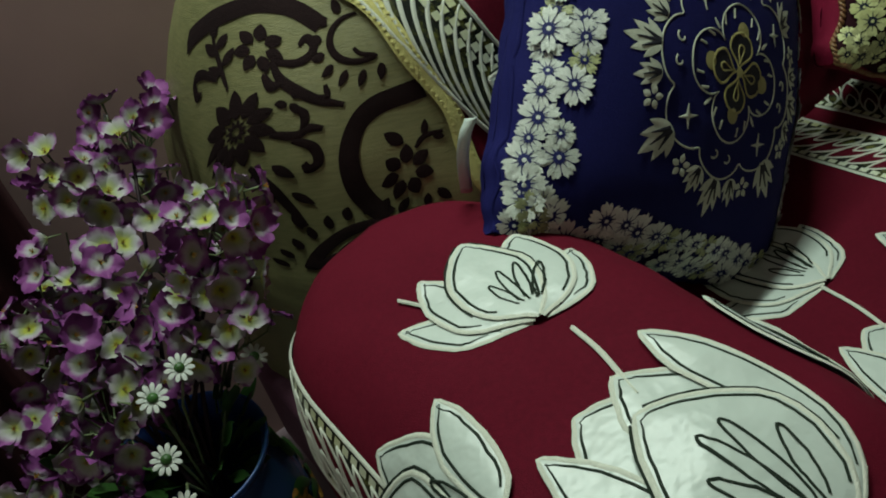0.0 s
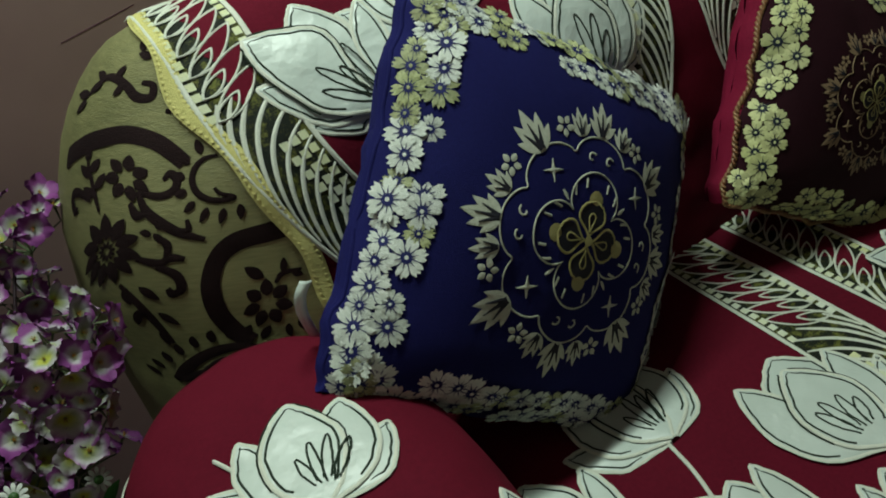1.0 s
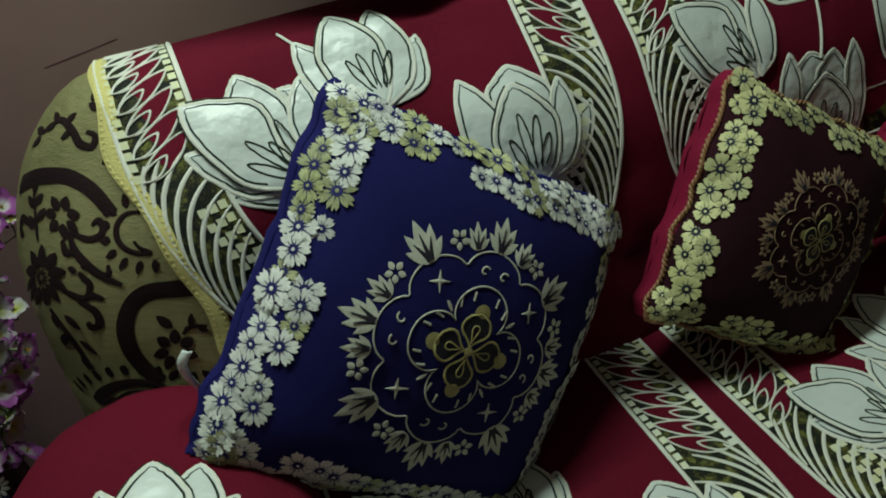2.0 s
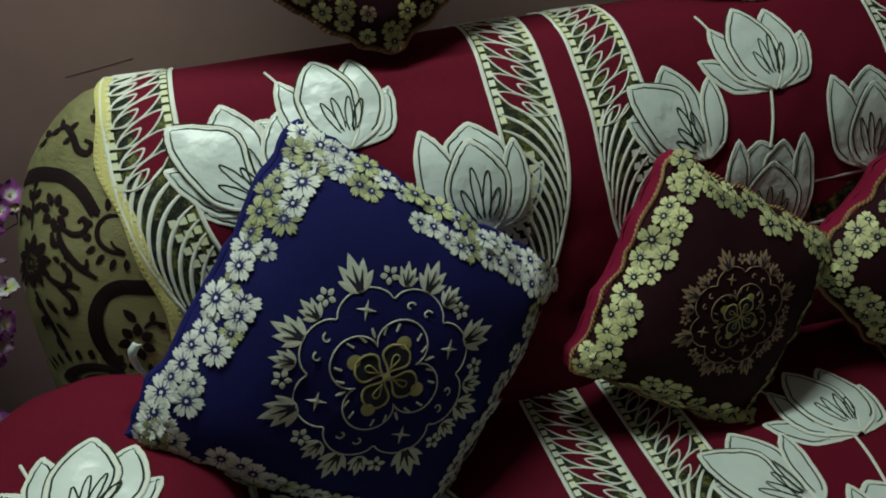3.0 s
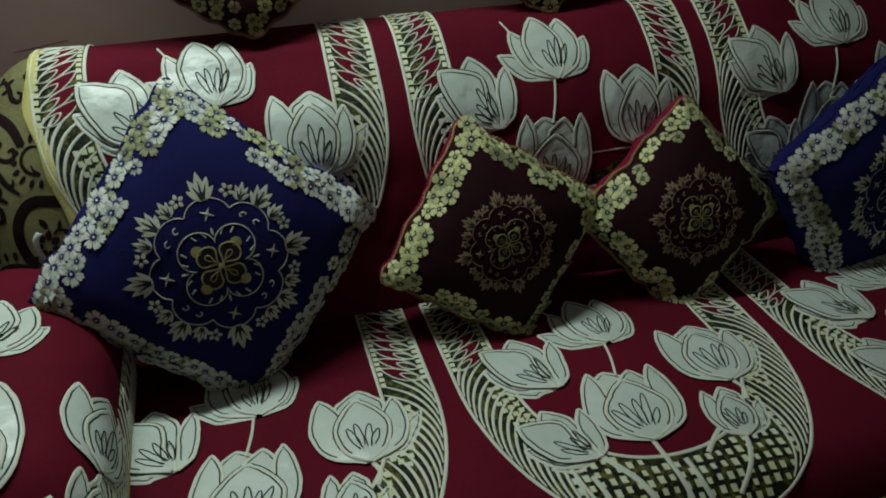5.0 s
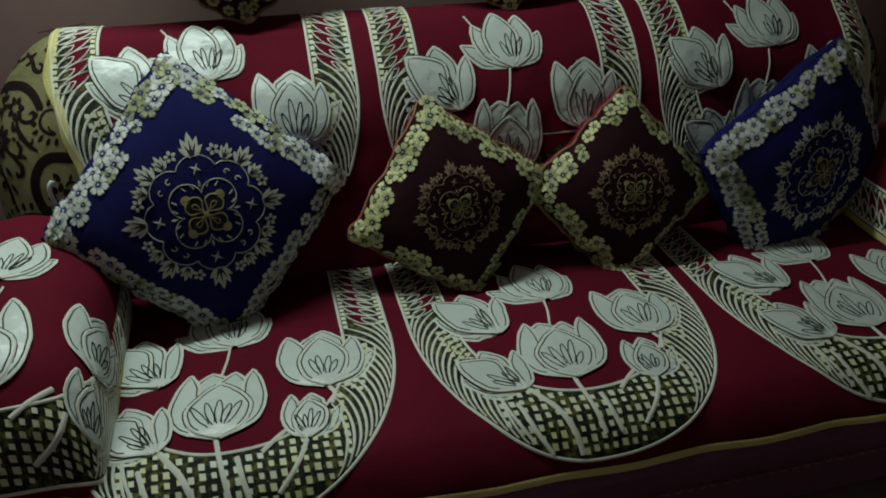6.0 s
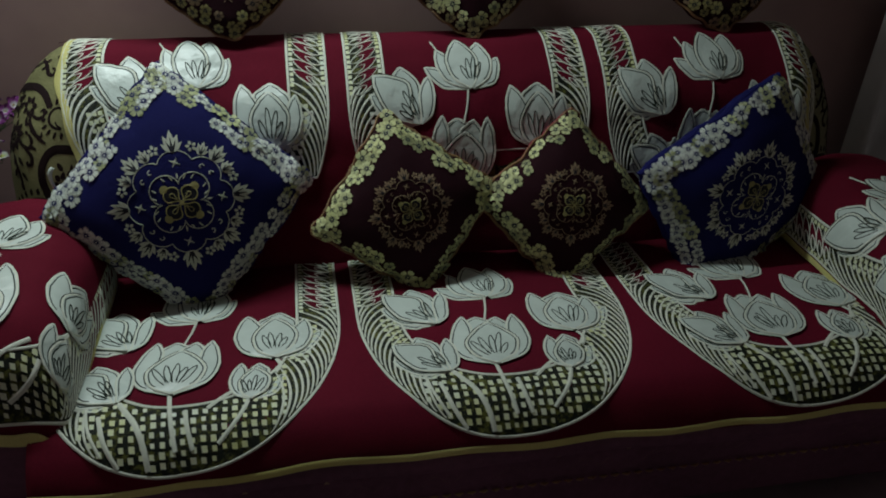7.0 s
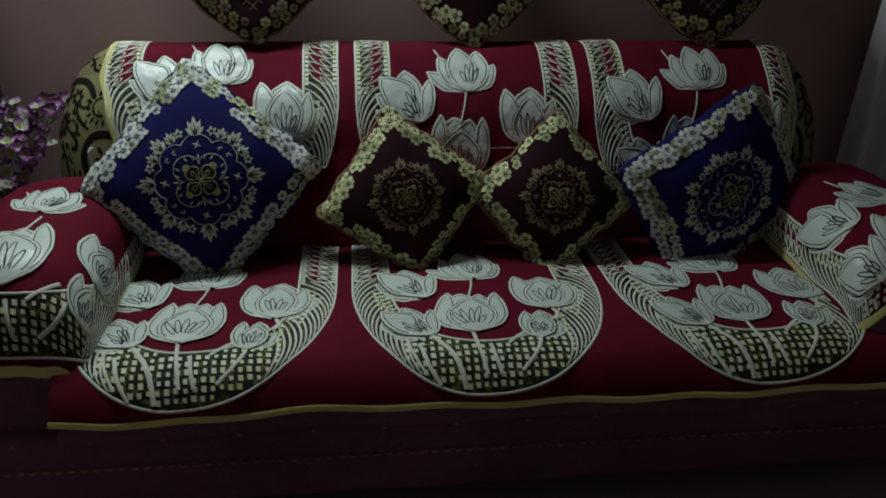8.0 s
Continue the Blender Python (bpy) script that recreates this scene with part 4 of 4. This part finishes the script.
# ---- tube lamp ----
tube = thing("tube_light", "white tube light in a slim holder on the wall", "lamp", at=pose(TUBE_X, TUBE_Y, TUBE_Z))
b = Build()
b.box(-0.63, 0.63, 0.03, 0.10, -0.02, 0.035, 0, 0.006)
part("holder", b, M_PLASTER, tube)
glow = bpy.data.materials.new("tube_glow")
glow.use_nodes = True
gp = glow.node_tree.nodes["Principled BSDF"]
gp.inputs["Emission Color"].default_value, gp.inputs["Emission Strength"].default_value = (0.86, 1.0, 0.93, 1), 12.0
b = Build()
b.tube([(x, 0.0, 0.0) for x in spread(-0.60, 0.60, 8)], 0.013, 12)
part("glass_tube", b, glow, tube)

# ---- vase with artificial flowers beside the sofa ----
M_VASE = material("dark_blue_glaze", (0.03, 0.055, 0.30), 0.25, (0.025, 0.09, 0.11), 14, bump=0.15, bump_scale=40, spec=0.5)
M_GREEN = material("plastic_leaf_green", (0.05, 0.15, 0.03), 0.4, (0.02, 0.05, 0.015), 40, bump=0.3, spec=0.4, vary=0.4)
M_STEM = material("pale_plastic_stem", (0.16, 0.20, 0.10), 0.5, (0.08, 0.11, 0.05), 40, bump=0.2)
M_TWIG = material("dark_twig", (0.03, 0.012, 0.018), 0.6, bump=0.3)
M_AMBER = material("amber_petal", (0.45, 0.26, 0.04), 0.5, (0.30, 0.14, 0.02), 60, bump=0.3, vary=0.3)
M_DAISY = material("white_daisy_petal", (0.62, 0.66, 0.60), 0.6, (0.52, 0.56, 0.52), 80, bump=0.3)


def petal_material():
    """Silk petals: yellow-green heart, white, then purple towards the rim."""
    m = bpy.data.materials.new("silk_petal_white_to_purple")
    m.use_nodes = True
    n, l = m.node_tree.nodes, m.node_tree.links
    p = n["Principled BSDF"]
    p.inputs["Roughness"].default_value = 0.65
    p.inputs["Specular IOR Level"].default_value = 0.25
    tc, ln, nz, info = n.new("ShaderNodeTexCoord"), n.new("ShaderNodeVectorMath"), n.new("ShaderNodeTexNoise"), n.new("ShaderNodeObjectInfo")
    ln.operation = "LENGTH"
    l.new(tc.outputs["Object"], ln.inputs[0])
    nz.inputs["Scale"].default_value = 70
    l.new(tc.outputs["Object"], nz.inputs["Vector"])
    ma = n.new("ShaderNodeMath")
    ma.operation = "MULTIPLY_ADD"
    l.new(nz.outputs[0], ma.inputs[0])
    ma.inputs[1].default_value = 0.016
    l.new(ln.outputs["Value"], ma.inputs[2])
    mb = n.new("ShaderNodeMath")
    mb.operation = "MULTIPLY_ADD"
    l.new(info.outputs["Random"], mb.inputs[0])
    mb.inputs[1].default_value = 0.013
    l.new(ma.outputs[0], mb.inputs[2])
    ramp = n.new("ShaderNodeValToRGB")
    mr = n.new("ShaderNodeMapRange")
    mr.inputs[1].default_value, mr.inputs[2].default_value = 0.014, 0.046
    l.new(mb.outputs[0], mr.inputs[0])
    l.new(mr.outputs[0], ramp.inputs[0])
    e = ramp.color_ramp.elements
    e[0].position, e[0].color = 0.0, (0.38, 0.40, 0.06, 1)
    e[1].position, e[1].color = 1.0, (0.12, 0.020, 0.125, 1)
    for pos, col in ((0.18, (0.31, 0.35, 0.21, 1)), (0.40, (0.39, 0.37, 0.39, 1)), (0.58, (0.23, 0.060, 0.23, 1))):
        k = e.new(pos)
        k.color = col
    l.new(ramp.outputs[0], p.inputs["Base Color"])
    return m


M_PETAL = petal_material()


def blossom_mesh(name, r, petals, cup, mats, eye=0.12, seed=1, fat=0.43, crimp=0.26):
    rnd = random.Random(seed)
    b = Build()
    for k in range(petals):
        a = 2 * math.pi * k / petals + rnd.uniform(-0.12, 0.12)
        size, lift = rnd.uniform(0.88, 1.1), cup + rnd.uniform(-0.15, 0.2)
        rows = []
        for i in range(6):
            t = i / 5
            w = fat * 4.6 / petals * math.sin(math.pi * (0.10 + 0.68 * t)) * (1.0 if i < 5 else 0.72)
            row = []
            for j in range(5):
                q = (j - 2) / 2
                x = 0.06 + t * 0.94 * size - 0.14 * t * q * q + 0.05 * math.sin(q * 7 + k) * t * t
                z = lift * t ** 1.4 * 0.7 - 0.35 * max(0, t - 0.6) + 0.10 * q * q * t + crimp * math.sin(q * 4 + k) * t * t * 0.5
                y = q * w * 1.25
                row.append((r * (x * math.cos(a) - y * math.sin(a)), r * (x * math.sin(a) + y * math.cos(a)), r * z))
            rows.append(row)
        b.grid(rows, 0)
    for k in range(5):
        a = k * 1.256
        b.tube([(0, 0, 0), (0.06 * r * math.cos(a), 0.06 * r * math.sin(a), 0.15 * r), (eye * r * math.cos(a), eye * r * math.sin(a), 0.26 * r)], 0.022 * r, 5, 1)
    b.tube([(0, 0, 0.02 * r), (0, 0, -0.3 * r), (0, 0, -0.9 * r)], lambda t: r * (0.10 - 0.06 * t), 5, 2)
    return b.mesh(name, mats)


MESHES = [blossom_mesh("blossom", 0.0200, 5, c, [M_PETAL, M_AMBER, M_STEM], seed=k) for k, c in enumerate((0.3, 0.55, 0.8, 1.1))]
vase_at = Vector((-1.262, 0.195, 0))
vase = thing("vase", "dark blue glazed vase with relief leaves and flowers", "vase", at=Matrix.Translation(vase_at))
b = Build()
prof = spline([(0.058, 0.0), (0.070, 0.01), (0.060, 0.05), (0.080, 0.14), (0.098, 0.25), (0.100, 0.36), (0.088, 0.42), (0.080, 0.445), (0.090, 0.468), (0.086, 0.470), (0.074, 0.445), (0.076, 0.39)], 5)
b.grid([[(r * math.cos(t), r * math.sin(t), z) for t in spread(0, 2 * math.pi, 40)[:-1]] for r, z in prof], 0, True)
part("body", b, M_VASE, vase)
rnd = random.Random(21)
for k in range(22):
    t, z = rnd.uniform(-2.6, 0.6), rnd.uniform(0.28, 0.43)
    around = Surf(lambda u, v: Vector(((0.1015 - 0.9 * max(0, v - 0.36) ** 1.5) * math.cos(u / 0.094), (0.1015 - 0.9 * max(0, v - 0.36) ** 1.5) * math.sin(u / 0.094), v)), 1)
    b = Build()
    u0 = t * 0.094
    if k % 4 == 0:
        for q in range(6):
            a = q * math.pi / 3
            L, R, A = blade((u0, z), a, 0.026, 0.022, 0.2, 7, 0.9)
            patch(b, around, L, R, 0.002, 0, 3, 0.004)
        part("relief_flower", b, M_AMBER, vase, "amber relief flower")
    else:
        L, R, A = blade((u0, z), rnd.uniform(0, 6.3), rnd.uniform(0.035, 0.055), 0.024, 0.5, 9, 0.9)
        patch(b, around, L, R, 0.002, 0, 4, 0.004)
        part("relief_leaf", b, M_GREEN, vase, "green relief leaf")

mouth = vase_at + Vector((0, 0, 0.44))
TIPS = [(-1.110, 0.470, 0.765), (-1.195, 0.445, 0.750), (-1.145, 0.400, 0.715), (-1.078, 0.215, 0.705), (-1.243, 0.350, 0.700), (-1.177, 0.250, 0.675), (-1.095, 0.215, 0.655),
        (-1.158, 0.205, 0.605), (-1.272, 0.300, 0.630), (-1.344, 0.300, 0.610), (-1.287, 0.215, 0.585), (-1.355, 0.215, 0.560), (-1.212, 0.235, 0.580), (-1.405, 0.200, 0.565), (-1.310, 0.390, 0.645)]
for k, tip in enumerate(TIPS):
    rnd = random.Random(100 + k)
    tip = Vector(tip) + Vector((-0.008, 0.0, -0.075 if tip[0] < -1.33 else -0.045 if tip[2] > 0.64 else -0.012)) + (Vector((-0.028, 0.020, 0.034)) if tip[0] > -1.13 and tip[1] < 0.3 else Vector())
    spray = thing("flower_spray", "spray of purple and white artificial blossoms in the vase", "artificial flowers", "flower sprays in the vase", at=Matrix.Translation(mouth))
    b = Build()
    path = [mouth + Vector((0, 0, -0.16)), mouth + Vector((rnd.uniform(-0.02, 0.02), rnd.uniform(-0.02, 0.02), 0)), mouth.lerp(tip, 0.55) + Vector((0, 0, 0.03)), tip]
    b.tube([Vector(p) - mouth for p in spline(path, 6)], lambda t: 0.0032 - 0.0012 * t, 6)
    stalk = part("stem", b, M_TWIG, spray, "dark thin stem")
    count = 16 if k < 12 else 12
    for q in range(count):
        g = q * 2.4
        off = Vector((math.cos(g), math.sin(g), rnd.uniform(-0.6, 0.5))) * (0.018 + 0.038 * math.sqrt(q / count))
        at = tip + off
        away = (off.normalized() * 0.8 + Vector((0.15, -0.45, 0.65)) + Vector((rnd.uniform(-1.2, 1.2), rnd.uniform(-1.2, 1.0), rnd.uniform(-1.0, 0.9)))).normalized()
        f = new("blossom", MESHES[rnd.randrange(4)])
        f.parent = spray
        z = rnd.uniform(0.8, 1.15)
        f.matrix_local = Matrix.Translation(at - mouth) @ away.to_track_quat("Z", "Y").to_matrix().to_4x4() @ Matrix.Rotation(rnd.uniform(0, 6.3), 4, "Z") @ Matrix.Diagonal((z, z, z, 1))
        b = Build()
        foot = tip + Vector((0, 0, -0.045))
        b.tube([p - mouth for p in (foot, foot.lerp(at, 0.5) + Vector((0, 0, -0.008)), at - away * 0.02)], 0.0011, 5)
        part("stalk", b, M_STEM, spray)
corolla = Build()
corolla.grid([[(0.0145 * t * q * math.cos(a), 0.0145 * t * q * math.sin(a), z) for a, q in ((w, lerp(1.0, 0.40 + 0.60 * abs(math.cos(5.5 * w)) ** 0.5, t)) for w in spread(0, 2 * math.pi, 88)[:-1])]
              for t, z in ((0.10, 0.0), (0.40, 0.0012), (0.70, 0.0024), (1.0, 0.0018))], 0, True)
daisy = corolla.mesh("daisy", [M_DAISY])
eye = Build()
eye.grid([[(r * math.cos(t), r * math.sin(t), z) for t in spread(0, 2 * math.pi, 10)[:-1]] for r, z in ((0.0052, 0.0008), (0.0050, 0.0030), (0.0030, 0.0046), (0.0004, 0.0050))], 0, True)
eye_mesh = eye.mesh("daisy_eye", [M_GREEN])
for k, at in enumerate(((-1.156, 0.170, 0.560), (-1.212, 0.150, 0.590), (-1.246, 0.120, 0.600), (-1.264, 0.085, 0.560), (-1.272, 0.062, 0.520))):
    at = Vector(at) + (Vector((-0.012, 0.010, 0.018)) if k else Vector())
    d = thing("daisy_stem", "small white artificial daisy with green eye in the vase", "artificial flowers", "daisies in the vase", at=Matrix.Translation(at))
    f = new("daisy", daisy)
    f.parent = d
    f.matrix_local = Vector((0.15 - 0.1 * k, -0.6, 0.75)).to_track_quat("Z", "Y").to_matrix().to_4x4()
    g = new("daisy_eye", eye_mesh)
    g.parent = f
    b = Build()
    b.tube([(0, 0, -0.008), (mouth - at) * 0.4 + Vector((0, 0, 0.012)), mouth - at + Vector((0, 0, -0.05))], 0.0015, 5)
    part("stem", b, M_STEM, d)
rnd = random.Random(8)
for k in range(52):
    if k < 24:
        turn, far = rnd.uniform(0, 6.3), 0.062 * math.sqrt(rnd.random())
        at = mouth + Vector((far * math.cos(turn), far * math.sin(turn), rnd.uniform(-0.025, 0.015)))
    else:
        at = mouth + Vector((rnd.uniform(-0.11, 0.09), rnd.uniform(-0.09, 0.06), rnd.uniform(-0.01, 0.07)))
    b = Build()
    L, R, A = blade((0, 0), 0, rnd.uniform(0.035, 0.062), rnd.uniform(0.014, 0.022), 0, 8, 0.9)
    b.grid([[(p[0], -p[1], 0), (c[0], -c[1], -0.004 + 0.008 * i / 8), (q[0], -q[1], 0.003)] for i, (p, c, q) in enumerate(zip(L, A, R))])
    b.tube([(0, 0, 0), (0, -0.02, -0.004)], 0.0012, 5)
    lf = tagged(new("leaf_sprig", b.mesh("leaf_sprig", [M_GREEN])), "green plastic leaf sprig among the flowers in the vase", "artificial leaf", "leaf sprigs in the vase")
    out = (at - mouth + Vector((0, -0.05, 0.06))).normalized()
    lf.matrix_world = Matrix.Translation(at) @ out.to_track_quat("Y", "Z").to_matrix().to_4x4() @ Matrix.Rotation(rnd.uniform(-1, 1), 4, "Y")

# ---- edge of a dark curtain by the wall, pale curtain on the other side, crack line, label ----
def curtain(name, x0, x1, y, z0, z1, mat, label, fold=0.022, pitch=0.055):
    b = Build()
    n = 90
    b.grid([[(lerp(x0, x1, k / n), y + fold * math.sin(lerp(x0, x1, k / n) / pitch * 2 * math.pi + 0.6 * math.sin(z * 2)) * (0.7 + 0.3 * math.sin(z * 3 + k * 0.2)), z) for k in range(n + 1)] for z in spread(z0, z1, 16)])
    ob = solid(name, b, mat, label, "curtain", "", True)
    m = ob.modifiers.new("thickness", "SOLIDIFY")
    m.thickness = 0.002


M_DRAPE = material("dark_maroon_drape", (0.055, 0.014, 0.018), 0.8, (0.035, 0.010, 0.012), 60, bump=0.3, sheen=0.1)
M_SHEER = material("pale_satin_drape", (0.74, 0.77, 0.76), 0.4, (0.60, 0.63, 0.64), 12, bump=0.2, spec=0.5)
curtain("dark_curtain", -1.75, -1.272, 0.555, 0.02, 2.25, M_DRAPE, "dark maroon curtain hanging against the wall")
curtain("pale_curtain", 1.365, 1.95, 0.46, 0.02, 2.3, M_SHEER, "pale satin curtain hanging beside the sofa", 0.03, 0.09)
# bar sunk almost flush into the wall, stands in for a faint crack
b = Build()
b.tube([(-0.965, WALL_Y + 0.0009, 0.862), (-0.92, WALL_Y + 0.0008, 0.868), (-0.86, WALL_Y + 0.0009, 0.876)], 0.0012, 8)
solid("cable", b, M_BASE, "thin dark crack-like line along the wall behind the sofa", "cable", "", True)
b = Build()
tagpts = spline([(-0.893, 0.115, 0.64), (-0.900, 0.098, 0.69), (-0.898, 0.088, 0.722), (-0.888, 0.086, 0.738)], 6)
b.grid([[(x - 0.005, y + 0.004, z), (x, y - 0.002, z), (x + 0.005, y - 0.004, z)] for x, y, z in tagpts])
ob = solid("cloth_tie", b, M_SATIN, "white cloth tie sticking out behind the blue cushion", "cloth tie", "", True)
ob.modifiers.new("thickness", "SOLIDIFY").thickness = 0.0015
